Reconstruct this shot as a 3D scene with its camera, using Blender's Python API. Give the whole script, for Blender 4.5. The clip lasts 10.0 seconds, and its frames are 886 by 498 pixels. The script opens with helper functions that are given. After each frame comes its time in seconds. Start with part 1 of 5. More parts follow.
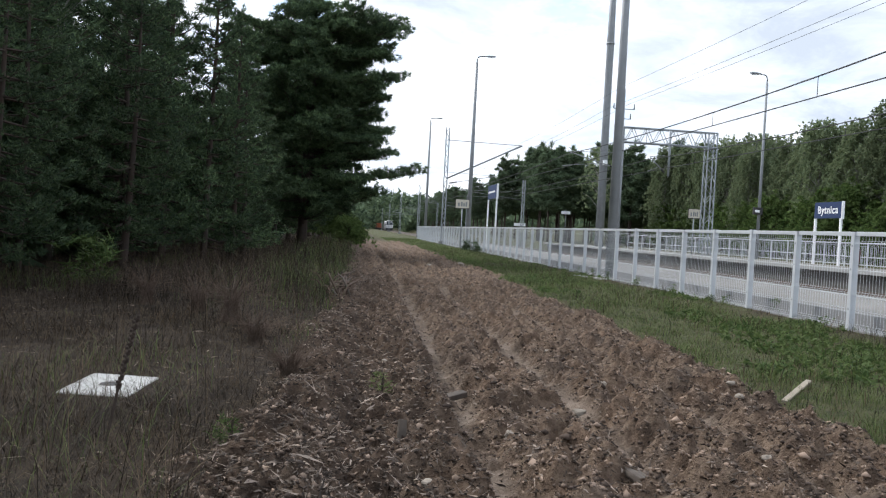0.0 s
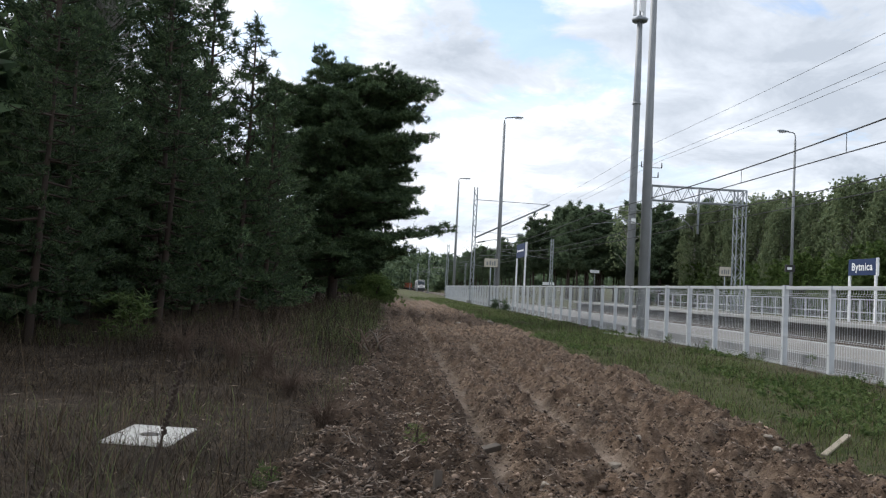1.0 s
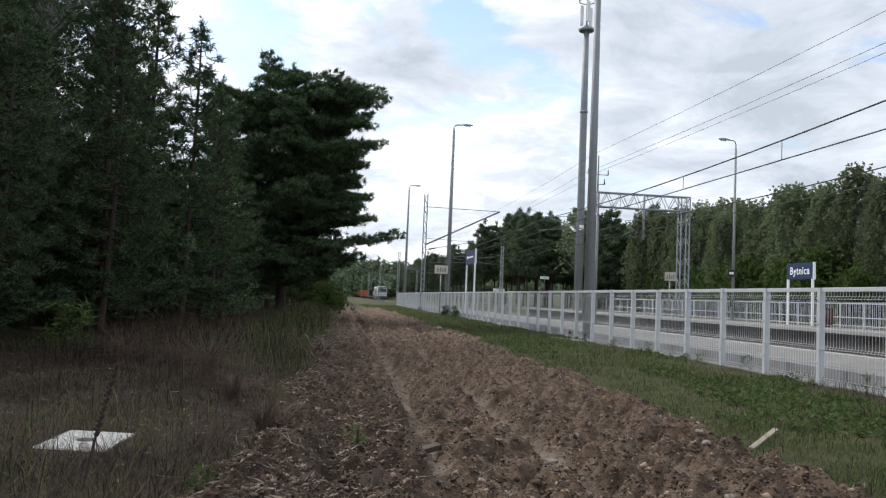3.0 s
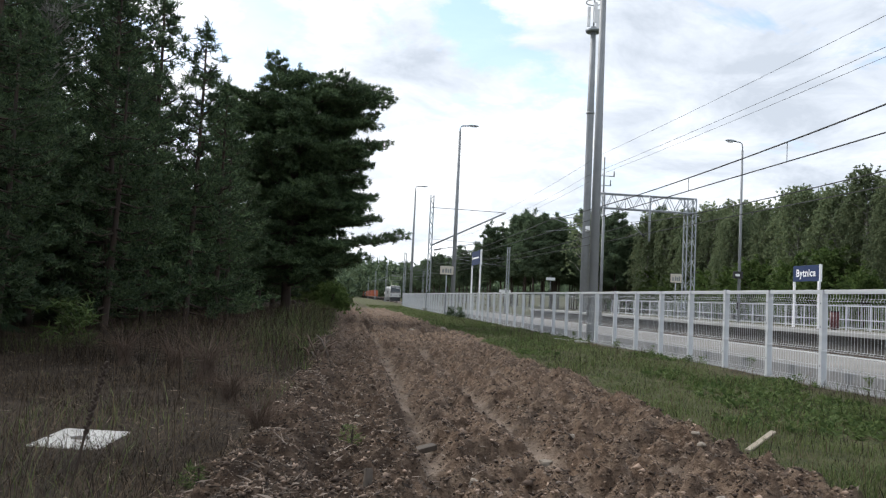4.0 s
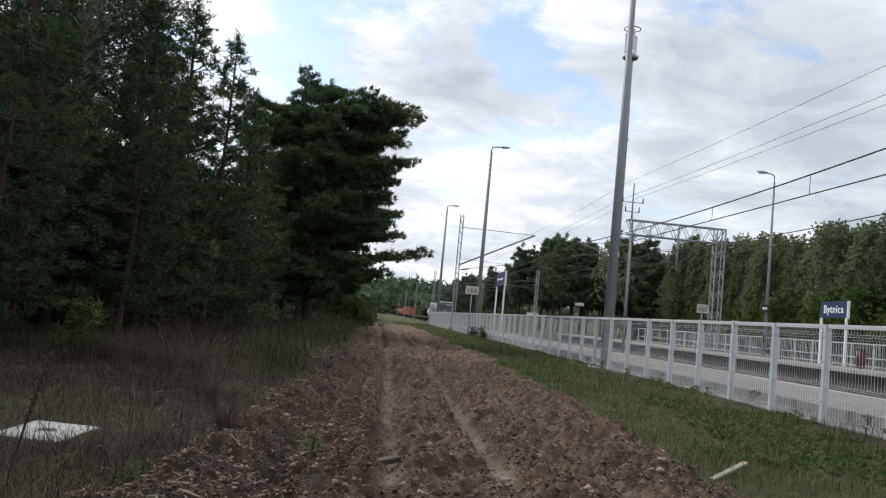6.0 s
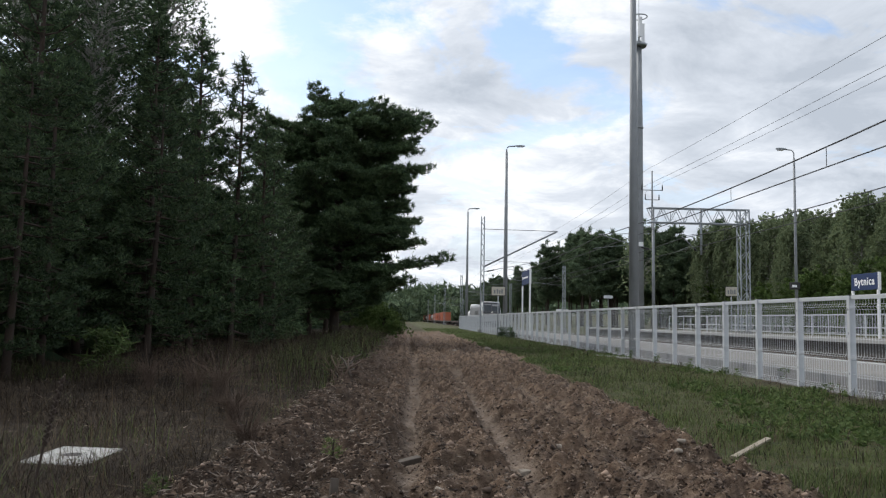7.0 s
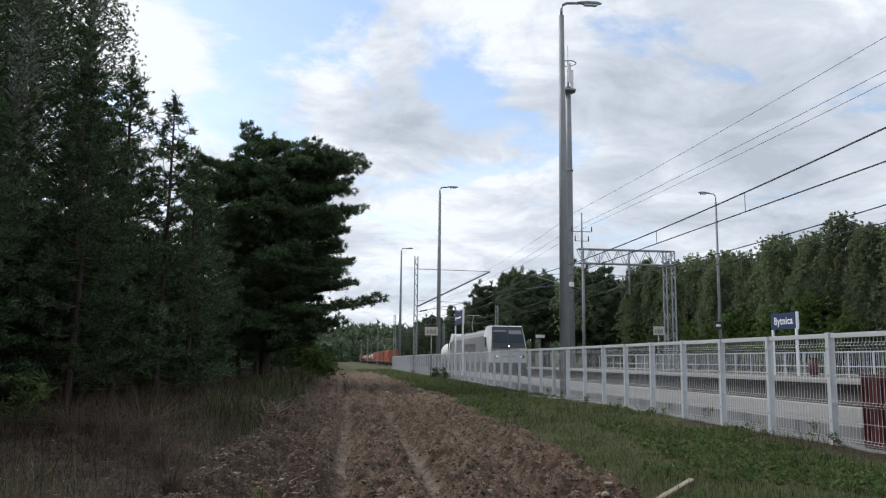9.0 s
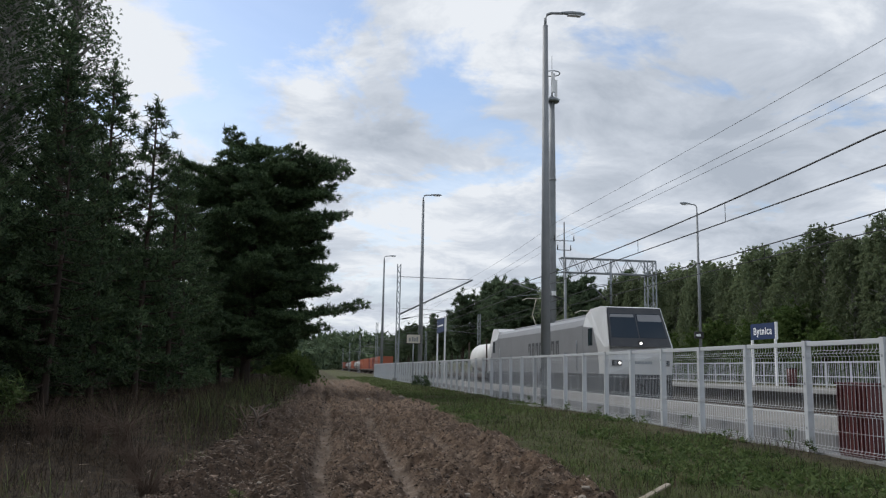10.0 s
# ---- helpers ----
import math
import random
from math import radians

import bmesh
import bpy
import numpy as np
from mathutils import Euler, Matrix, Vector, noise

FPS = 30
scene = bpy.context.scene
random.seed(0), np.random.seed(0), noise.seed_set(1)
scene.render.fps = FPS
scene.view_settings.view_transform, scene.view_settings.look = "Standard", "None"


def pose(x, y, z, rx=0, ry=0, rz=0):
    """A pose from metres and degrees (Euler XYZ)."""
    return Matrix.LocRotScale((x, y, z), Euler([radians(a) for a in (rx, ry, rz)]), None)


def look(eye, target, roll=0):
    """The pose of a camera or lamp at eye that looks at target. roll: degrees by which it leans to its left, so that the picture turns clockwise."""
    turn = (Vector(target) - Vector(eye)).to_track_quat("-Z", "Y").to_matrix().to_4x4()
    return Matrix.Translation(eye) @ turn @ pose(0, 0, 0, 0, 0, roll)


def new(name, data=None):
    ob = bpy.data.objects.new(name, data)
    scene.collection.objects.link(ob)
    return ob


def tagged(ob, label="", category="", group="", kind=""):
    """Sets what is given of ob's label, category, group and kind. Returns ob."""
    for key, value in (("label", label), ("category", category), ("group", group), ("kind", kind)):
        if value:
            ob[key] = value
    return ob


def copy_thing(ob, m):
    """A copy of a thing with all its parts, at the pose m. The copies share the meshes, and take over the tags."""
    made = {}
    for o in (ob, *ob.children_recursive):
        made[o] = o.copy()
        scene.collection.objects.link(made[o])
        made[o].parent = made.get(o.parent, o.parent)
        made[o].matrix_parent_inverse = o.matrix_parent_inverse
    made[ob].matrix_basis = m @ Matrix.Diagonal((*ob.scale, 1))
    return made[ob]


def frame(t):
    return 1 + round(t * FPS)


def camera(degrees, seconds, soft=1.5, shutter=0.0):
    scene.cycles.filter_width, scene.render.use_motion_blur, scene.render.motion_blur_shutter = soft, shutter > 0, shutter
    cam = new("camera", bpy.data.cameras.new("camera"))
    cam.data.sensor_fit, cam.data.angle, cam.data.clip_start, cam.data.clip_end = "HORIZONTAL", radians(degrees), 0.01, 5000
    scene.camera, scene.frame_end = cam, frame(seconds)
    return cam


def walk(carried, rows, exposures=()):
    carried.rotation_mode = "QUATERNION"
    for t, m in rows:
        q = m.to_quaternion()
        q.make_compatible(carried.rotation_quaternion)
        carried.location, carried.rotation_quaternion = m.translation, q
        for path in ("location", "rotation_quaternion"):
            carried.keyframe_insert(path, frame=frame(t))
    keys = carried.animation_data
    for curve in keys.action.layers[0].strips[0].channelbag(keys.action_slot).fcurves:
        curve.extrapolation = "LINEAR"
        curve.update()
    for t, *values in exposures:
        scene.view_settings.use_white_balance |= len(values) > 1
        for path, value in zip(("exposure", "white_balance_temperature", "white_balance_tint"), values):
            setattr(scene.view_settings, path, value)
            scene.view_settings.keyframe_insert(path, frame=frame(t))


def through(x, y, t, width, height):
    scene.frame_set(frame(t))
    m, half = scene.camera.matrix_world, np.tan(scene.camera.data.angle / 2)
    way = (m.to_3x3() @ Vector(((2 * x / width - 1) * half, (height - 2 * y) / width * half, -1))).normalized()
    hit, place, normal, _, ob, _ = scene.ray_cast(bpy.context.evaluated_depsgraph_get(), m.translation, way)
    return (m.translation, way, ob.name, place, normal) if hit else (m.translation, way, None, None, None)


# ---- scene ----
cam = camera(57.1, 10.0, 1.2)
PATH = [
    (0, (-0.036, 1.533, 1.473), (0.184, 3.52, 1.427), 3.1),
    (0.5, (-0.047, 1.516, 1.499), (0.123, 3.506, 1.592), 2.5),
    (1, (-0.1, 1.401, 1.399), (0.044, 3.394, 1.496), 2.9),
    (1.5, (-0.022, 1.357, 1.373), (0.153, 3.346, 1.48), 4.7),
    (2, (0.056, 1.387, 1.366), (0.285, 3.37, 1.478), 4.9),
    (2.5, (-0.01, 1.29, 1.35), (0.261, 3.268, 1.469), 2.7),
    (4, (0.125, 1.263, 1.346), (0.369, 3.244, 1.468), 2.7),
    (4.5, (0.228, 1.26, 1.366), (0.47, 3.243, 1.474), 3.7),
    (5, (0.501, 1.304, 1.289), (0.971, 3.246, 1.374), 2.2),
    (5.5, (0.717, 1.351, 1.311), (1.096, 3.313, 1.402), 8.5),
    (5.7, (0.71, 1.257, 1.337), (0.964, 3.235, 1.487), 8.2),
    (6.8, (0.97, 1.0, 1.27), (1.054, 2.99, 1.445), 2.3),
    (7, (0.976, 1.023, 1.275), (1.071, 3.013, 1.448), 1.0),
    (7.5, (0.954, 0.994, 1.337), (1.061, 2.98, 1.547), 0.4),
    (8, (0.993, 0.931, 1.339), (1.131, 2.911, 1.591), 0.7),
    (8.5, (1.01, 0.899, 1.328), (1.221, 2.869, 1.594), 0.6),
    (9, (0.988, 0.914, 1.34), (1.243, 2.879, 1.611), 0.6),
    (9.5, (1.004, 0.928, 1.322), (1.284, 2.888, 1.602), 0.6),
    (10, (1.016, 0.885, 1.286), (1.311, 2.841, 1.578), 1.0),
]
walk(cam, [(t, look(eye, target, roll)) for t, eye, target, roll in PATH],
     [(0.0, 0.92, 6150, 10), (0.5, 0.62, 6250, 10), (1.0, 0.6, 6300, 10), (2.5, 0.52, 6300, 10), (4.0, 0.76, 6350, 10), (4.5, 0.72, 6350, 10), (5.0, 0.56, 6400, 10), (5.5, 0.46, 6400, 10),
      (7.0, 0.42, 6350, 10), (7.5, 0.34, 6300, 10), (8.5, 0.32, 6250, 10), (9.0, 0.32, 6250, 10), (10.0, 0.12, 6250, 10)])

# ---- world and light ----
SUN_EL, SUN_AZ = 44.0, -46.0
world = bpy.data.worlds.new("sky")
scene.world = world
world.use_nodes = True


def build_sky():
    nt = world.node_tree
    nt.nodes.clear()
    N, L = nt.nodes.new, nt.links.new
    out = N("ShaderNodeOutputWorld")
    sky = N("ShaderNodeTexSky")
    sky.sky_type = "NISHITA"
    sky.sun_disc = False
    sky.sun_elevation, sky.sun_rotation = radians(SUN_EL), radians(SUN_AZ)
    bg_sky = N("ShaderNodeBackground")
    bg_sky.inputs["Strength"].default_value = 0.145
    L(sky.outputs[0], bg_sky.inputs["Color"])
    # cloud sheet: directions thrown onto a level plane overhead
    tc = N("ShaderNodeTexCoord")
    sep = N("ShaderNodeSeparateXYZ")
    L(tc.outputs["Generated"], sep.inputs[0])

    def math_(op, a, b=None):
        n = N("ShaderNodeMath")
        n.operation = op
        for i, v in enumerate((a, b)):
            if v is None:
                continue
            if isinstance(v, (int, float)):
                n.inputs[i].default_value = v
            else:
                L(v, n.inputs[i])
        return n.outputs[0]

    zz = math_("ADD", math_("MAXIMUM", sep.outputs["Z"], 0.0), 0.22)
    comb = N("ShaderNodeCombineXYZ")
    L(math_("DIVIDE", sep.outputs["X"], zz), comb.inputs[0])
    L(math_("DIVIDE", sep.outputs["Y"], zz), comb.inputs[1])
    mp = N("ShaderNodeMapping")
    mp.inputs["Location"].default_value = CLOUD_SHIFT
    L(comb.outputs[0], mp.inputs["Vector"])

    def noise_(scale, detail, rough, dist=0.0):
        n = N("ShaderNodeTexNoise")
        n.inputs["Scale"].default_value, n.inputs["Detail"].default_value = scale, detail
        n.inputs["Roughness"].default_value, n.inputs["Distortion"].default_value = rough, dist
        L(mp.outputs[0], n.inputs["Vector"])
        return n.outputs["Fac"]

    def ramp_(v, stops):
        r = N("ShaderNodeValToRGB")
        el = r.color_ramp.elements
        for i, (p, c) in enumerate(stops):
            e = el[i] if i < 2 else el.new(p)
            e.position, e.color = p, (*c, 1)
        L(v, r.inputs[0])
        return r.outputs[0]

    def lean_(v, blobs):
        """Adds amount round each direction, within about width radians."""
        for (x, y, z), width, amount in blobs:
            d = N("ShaderNodeVectorMath")
            d.operation = "DOT_PRODUCT"
            L(tc.outputs["Generated"], d.inputs[0])
            d.inputs[1].default_value = Vector((x, y, z)).normalized()
            near = math_("POWER", math_("MAXIMUM", d.outputs["Value"], 0.0), 1.0 / width ** 2)
            v = math_("ADD", v, math_("MULTIPLY", near, amount))
        return v

    cover = ramp_(lean_(math_("ADD", noise_(2.4, 12, 0.62, 0.35), 0.06), CLOUD_GAPS), [(0.42, (0, 0, 0)), (0.545, (1, 1, 1))])
    tone = ramp_(lean_(noise_(3.2, 10, 0.62, 0.4), CLOUD_SHADES), [(0.24, (0.55, 0.60, 0.67)), (0.46, (0.78, 0.825, 0.89)), (0.60, (1.05, 1.07, 1.09))])
    # thin haze whitens the sky towards the horizon
    haze = ramp_(sep.outputs["Z"], [(0.0, (1, 1, 1)), (0.13, (0.75, 0.75, 0.75)), (0.34, (0.10, 0.10, 0.10))])
    mx = N("ShaderNodeMix")
    mx.data_type, mx.blend_type = "RGBA", "LIGHTEN"
    mx.inputs["Factor"].default_value = 1.0
    L(cover, mx.inputs["A"])
    L(haze, mx.inputs["B"])
    bg_cloud = N("ShaderNodeBackground")
    bg_cloud.inputs["Strength"].default_value = CLOUD_STRENGTH
    L(tone, bg_cloud.inputs["Color"])
    mix = N("ShaderNodeMixShader")
    L(mx.outputs["Result"], mix.inputs[0])
    L(bg_sky.outputs[0], mix.inputs[1])
    L(bg_cloud.outputs[0], mix.inputs[2])
    L(mix.outputs[0], out.inputs["Surface"])


CLOUD_SHIFT, CLOUD_STRENGTH = (3.1, 1.7, 0.4), 0.74
# direction, width in radians, amount: blue gaps between the clouds, and their bright and grey parts
CLOUD_GAPS = (((-0.13, 0.927, 0.352), 0.060, -0.13), ((-0.16, 0.946, 0.289), 0.050, -0.11), ((-0.03, 0.915, 0.41), 0.060, -0.12), ((0.09, 0.920, 0.380), 0.045, -0.10),
              ((0.156, 0.932, 0.327), 0.040, -0.12), ((0.215, 0.93, 0.30), 0.035, -0.08), ((-0.225, 0.92, 0.332), 0.045, 0.14), ((0.42, 0.85, 0.312), 0.25, 0.055), ((0.01, 0.945, 0.325), 0.040, 0.08))
CLOUD_SHADES = (((0.071, 0.959, 0.275), 0.06, -0.10), ((0.422, 0.851, 0.312), 0.18, -0.11), ((0.524, 0.829, 0.193), 0.08, -0.08),
                ((-0.211, 0.92, 0.332), 0.06, 0.14), ((-0.013, 0.942, 0.336), 0.05, 0.12), ((0.142, 0.968, 0.209), 0.07, 0.10), ((0.237, 0.894, 0.38), 0.07, 0.08))
build_sky()
sun = new("sun", bpy.data.lights.new("sun", "SUN"))
sun.data.energy, sun.data.angle, sun.data.color = 1.7, radians(16), (1.0, 0.95, 0.88)
az, el = radians(SUN_AZ), radians(SUN_EL)
sun.matrix_world = look((0, 0, 60), (-math.sin(az) * math.cos(el), -math.cos(az) * math.cos(el), 60 - math.sin(el)))


# ---- materials ----
def material(name, base, rough=0.7, metal=0.0, grain=None, bump=0.0, bump_scale=40.0, rnd=0.0, wear=None, space="Object"):
    """base: main colour; grain: (colour, scale, amount) mixed in by noise; wear: (colour, scale, threshold) patches; rnd: per-object spread."""
    m = bpy.data.materials.new(name)
    m.use_nodes = True
    nt = m.node_tree
    N, L = nt.nodes.new, nt.links.new
    b = nt.nodes["Principled BSDF"]
    b.inputs["Roughness"].default_value, b.inputs["Metallic"].default_value = rough, metal
    b.inputs["Base Color"].default_value = (*base, 1)
    tc = N("ShaderNodeTexCoord").outputs[space]
    col = None

    def noise_(scale, detail=5.0, rough_=0.6):
        n = N("ShaderNodeTexNoise")
        n.inputs["Scale"].default_value, n.inputs["Detail"].default_value, n.inputs["Roughness"].default_value = scale, detail, rough_
        L(tc, n.inputs["Vector"])
        return n.outputs["Fac"]

    def mix_(fac, a, c):
        x = N("ShaderNodeMix")
        x.data_type = "RGBA"
        L(fac, x.inputs["Factor"])
        for sock, v in (("A", a), ("B", c)):
            if isinstance(v, tuple):
                x.inputs[sock].default_value = (*v, 1)
            else:
                L(v, x.inputs[sock])
        return x.outputs["Result"]

    def step_(v, lo, hi, top=1.0):
        r = N("ShaderNodeMapRange")
        r.inputs["From Min"].default_value, r.inputs["From Max"].default_value, r.inputs["To Max"].default_value = lo, hi, top
        L(v, r.inputs["Value"])
        return r.outputs["Result"]

    if grain:
        col = mix_(step_(noise_(grain[1]), 0.3, 0.7, grain[2]), base, grain[0])
    if wear:
        col = mix_(step_(noise_(wear[1], 8, 0.7), wear[2], wear[2] + 0.12), col or base, wear[0])
    if rnd:
        info = N("ShaderNodeObjectInfo")
        hsv = N("ShaderNodeHueSaturation")
        L(step_(info.outputs["Random"], 0, 1, 2 * rnd), hsv.inputs["Value"])
        hsv.inputs["Value"].default_value = 1
        add = N("ShaderNodeMath")
        add.inputs[1].default_value = 1 - rnd
        L(step_(info.outputs["Random"], 0, 1, 2 * rnd), add.inputs[0])
        L(add.outputs[0], hsv.inputs["Value"])
        if col is None:
            hsv.inputs["Color"].default_value = (*base, 1)
        else:
            L(col, hsv.inputs["Color"])
        col = hsv.outputs[0]
    if col is not None:
        L(col, b.inputs["Base Color"])
    if bump:
        bp = N("ShaderNodeBump")
        bp.inputs["Strength"].default_value = bump
        L(noise_(bump_scale, 6), bp.inputs["Height"])
        L(bp.outputs[0], b.inputs["Normal"])
    return m


def leaf_material(name, a, c, spread=0.5, through=0.25, few=1.0):
    """Foliage: each tuft its own tone between a and c, some light coming through. few: over 1, the pale ones grow rare."""
    m = bpy.data.materials.new(name)
    m.use_nodes = True
    nt = m.node_tree
    N, L = nt.nodes.new, nt.links.new
    b = nt.nodes["Principled BSDF"]
    b.inputs["Roughness"].default_value = 0.75
    b.inputs["Specular IOR Level"].default_value = 0.2
    geo = N("ShaderNodeNewGeometry")
    tc = N("ShaderNodeTexCoord")
    n = N("ShaderNodeTexNoise")
    n.inputs["Scale"].default_value = spread
    L(tc.outputs["Object"], n.inputs["Vector"])
    add = N("ShaderNodeMath")
    add.operation = "MULTIPLY_ADD"
    add.inputs[1].default_value, add.inputs[2].default_value = 1.0, -0.5
    L(geo.outputs["Random Per Island"], add.inputs[0])
    s = N("ShaderNodeMath")
    s.use_clamp = True
    L(add.outputs[0], s.inputs[0])
    L(n.outputs["Fac"], s.inputs[1])
    x = N("ShaderNodeMix")
    x.data_type = "RGBA"
    x.inputs["A"].default_value, x.inputs["B"].default_value = (*a, 1), (*c, 1)
    pw = N("ShaderNodeMath")
    pw.operation = "POWER"
    pw.inputs[1].default_value = few
    L(s.outputs[0], pw.inputs[0])
    L(pw.outputs[0], x.inputs["Factor"])
    info = N("ShaderNodeObjectInfo")
    tone = N("ShaderNodeMapRange")
    tone.inputs["To Min"].default_value, tone.inputs["To Max"].default_value = 0.74, 1.26
    L(info.outputs["Random"], tone.inputs["Value"])
    hsv = N("ShaderNodeHueSaturation")
    L(tone.outputs["Result"], hsv.inputs["Value"])
    L(x.outputs["Result"], hsv.inputs["Color"])
    L(hsv.outputs[0], b.inputs["Base Color"])
    tr = N("ShaderNodeBsdfTranslucent")
    L(hsv.outputs[0], tr.inputs["Color"])
    mix = N("ShaderNodeMixShader")
    mix.inputs[0].default_value = through
    L(b.outputs[0], mix.inputs[1])
    L(tr.outputs[0], mix.inputs[2])
    L(mix.outputs[0], nt.nodes["Material Output"].inputs["Surface"])
    return m


def glow(name, color, strength):
    m = bpy.data.materials.new(name)
    m.use_nodes = True
    b = m.node_tree.nodes["Principled BSDF"]
    b.inputs["Base Color"].default_value = (*color, 1)
    b.inputs["Emission Color"].default_value, b.inputs["Emission Strength"].default_value = (*color, 1), strength
    return m


WHITE = material("white_coated_steel", (0.54, 0.565, 0.59), 0.5, 0.0, ((0.45, 0.47, 0.49), 3.0, 0.5), 0.05, 60, wear=((0.45, 0.44, 0.40), 6.0, 0.66))
STEEL = material("galvanised_mast", (0.27, 0.285, 0.295), 0.6, 0.25, ((0.20, 0.21, 0.22), 1.2, 0.8), 0.05, 30)
STEEL_LIGHT = material("galvanised_lattice", (0.34, 0.37, 0.39), 0.55, 0.4, ((0.24, 0.26, 0.28), 2.0, 0.8))
DARK = material("dark_metal", (0.03, 0.032, 0.035), 0.6, 0.3, ((0.05, 0.045, 0.04), 5, 0.7))
WIRE = material("copper_wire", (0.05, 0.05, 0.05), 0.6, 0.4)
CONCRETE = material("concrete", (0.25, 0.25, 0.25), 0.9, 0, ((0.195, 0.195, 0.195), 1.5, 0.8), 0.25, 25, wear=((0.22, 0.22, 0.20), 2.2, 0.60))
PAVER = material("platform_paving", (0.205, 0.195, 0.18), 0.9, 0, ((0.16, 0.152, 0.14), 1.1, 0.8), 0.25, 40, rnd=0.07)
EDGE = material("pale_edge_slab", (0.35, 0.35, 0.34), 0.85, 0, ((0.30, 0.30, 0.29), 2.0, 0.8), 0.2, 30, rnd=0.06)
# dark tone paints in the shadow below the far platform's edge slabs
SHADOWED_CONCRETE = material("shadow_dark_concrete", (0.12, 0.115, 0.105), 0.95, 0, ((0.07, 0.065, 0.06), 1.4, 0.9), 0.3, 20)
BALLAST = material("ballast", (0.15, 0.135, 0.12), 0.95, 0, ((0.10, 0.09, 0.08), 6.0, 1.0), 0.8, 14)
RAIL = material("rail_steel", (0.16, 0.11, 0.08), 0.5, 0.6, ((0.10, 0.07, 0.05), 4, 0.8))
BLUE = material("navy_sign", (0.012, 0.030, 0.095), 0.85, 0, ((0.014, 0.034, 0.095), 3, 0.6))
SIGN_WHITE = material("sign_white", (0.80, 0.81, 0.82), 0.5)
CREAM = material("cream_plate", (0.56, 0.52, 0.42), 0.6, 0, ((0.46, 0.43, 0.36), 4, 0.7))
RED = material("faded_red_paint", (0.095, 0.017, 0.016), 0.55, 0, ((0.06, 0.014, 0.014), 3, 0.8), 0.1, 30)
LOCO = material("silver_white_paint", (0.62, 0.63, 0.63), 0.35, 0.1, ((0.50, 0.50, 0.49), 1.2, 0.7), wear=((0.35, 0.34, 0.32), 1.8, 0.68))
LOCO_GREY = material("silver_and_shade_grey_paint", (0.24, 0.245, 0.255), 0.45, 0.2, ((0.20, 0.205, 0.21), 1.0, 0.8))
LOCO_DARK = material("graphite_paint", (0.030, 0.034, 0.042), 0.45, 0.1, ((0.07, 0.07, 0.07), 2.2, 0.6))
# blue-grey base tint carries part of the sky's reflection as colour
GLASS = material("dark_glass", (0.022, 0.032, 0.042), 0.06)
ORANGE = material("orange_container", (0.42, 0.12, 0.055), 0.6, 0, ((0.30, 0.08, 0.04), 1.0, 0.8), wear=((0.18, 0.07, 0.05), 1.3, 0.62))
DULL_RED = material("dull_red_container", (0.22, 0.06, 0.045), 0.65, 0, ((0.16, 0.05, 0.04), 1.0, 0.8))
TANK = material("white_tank", (0.66, 0.66, 0.64), 0.5, 0, ((0.5, 0.5, 0.48), 1.0, 0.8))
RUST = material("rusty_frame", (0.09, 0.06, 0.045), 0.8, 0.2, ((0.05, 0.04, 0.035), 3, 0.8))
BARK = material("pine_bark", (0.038, 0.030, 0.025), 0.95, 0, ((0.06, 0.038, 0.027), 1.3, 0.9), 0.8, 14)
BIRCH = material("birch_bark", (0.42, 0.41, 0.38), 0.85, 0, ((0.12, 0.11, 0.10), 3.0, 0.9), 0.3, 12)
DEADWOOD = material("grey_deadwood", (0.105, 0.085, 0.068), 0.9, 0, ((0.055, 0.045, 0.036), 9, 0.9), 0.5, 30)
PALEWOOD = material("pale_split_wood", (0.34, 0.30, 0.23), 0.85, 0, ((0.24, 0.20, 0.15), 12, 0.9), 0.4, 40)
STONE = material("field_stone", (0.30, 0.26, 0.21), 0.9, 0, ((0.20, 0.17, 0.14), 8, 0.9), 0.5, 40, rnd=0.2)
BRUSH = material("brown_brushwood", (0.085, 0.058, 0.042), 0.95, 0, ((0.14, 0.10, 0.075), 9, 0.9))
LID = material("worn_white_lid", (0.42, 0.42, 0.41), 0.7, 0, ((0.48, 0.48, 0.46), 5, 0.8), 0.15, 40, wear=((0.30, 0.29, 0.26), 5, 0.62))
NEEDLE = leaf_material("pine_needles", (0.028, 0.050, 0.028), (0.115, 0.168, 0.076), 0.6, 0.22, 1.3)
# needles of the distant trees, distance haze put into the paler colour
NEEDLE_HAZED = leaf_material("hazed_far_pine_needles", (0.058, 0.090, 0.056), (0.155, 0.205, 0.112), 0.4, 0.25)
LEAF = leaf_material("birch_leaves", (0.115, 0.155, 0.085), (0.235, 0.275, 0.150), 0.35, 0.45)
BUSH = leaf_material("bright_bush_leaves", (0.05, 0.09, 0.025), (0.13, 0.18, 0.055), 0.8, 0.35)
GRASS = leaf_material("green_grass", (0.058, 0.086, 0.026), (0.155, 0.190, 0.072), 0.5, 0.3)
DRY = leaf_material("dry_grass", (0.017, 0.013, 0.009), (0.160, 0.118, 0.075), 0.28, 0.2, 2.5)
WEED = leaf_material("weed_leaves", (0.050, 0.088, 0.026), (0.140, 0.185, 0.065), 0.9, 0.3)
CHIP = leaf_material("wood_chips", (0.022, 0.016, 0.012), (0.40, 0.325, 0.265), 2.0, 0.0, 2.6)
CLOD = leaf_material("soil_clods", (0.050, 0.035, 0.027), (0.42, 0.31, 0.235), 1.5, 0.0, 1.9)


# ---- mesh helpers ----
def link(name, data, parent=None, label="", m=None):
    ob = new(name, data)
    if parent:
        ob.parent = parent
    if m is not None:
        ob.matrix_basis = m
    if label:
        ob["label"] = label
    return ob


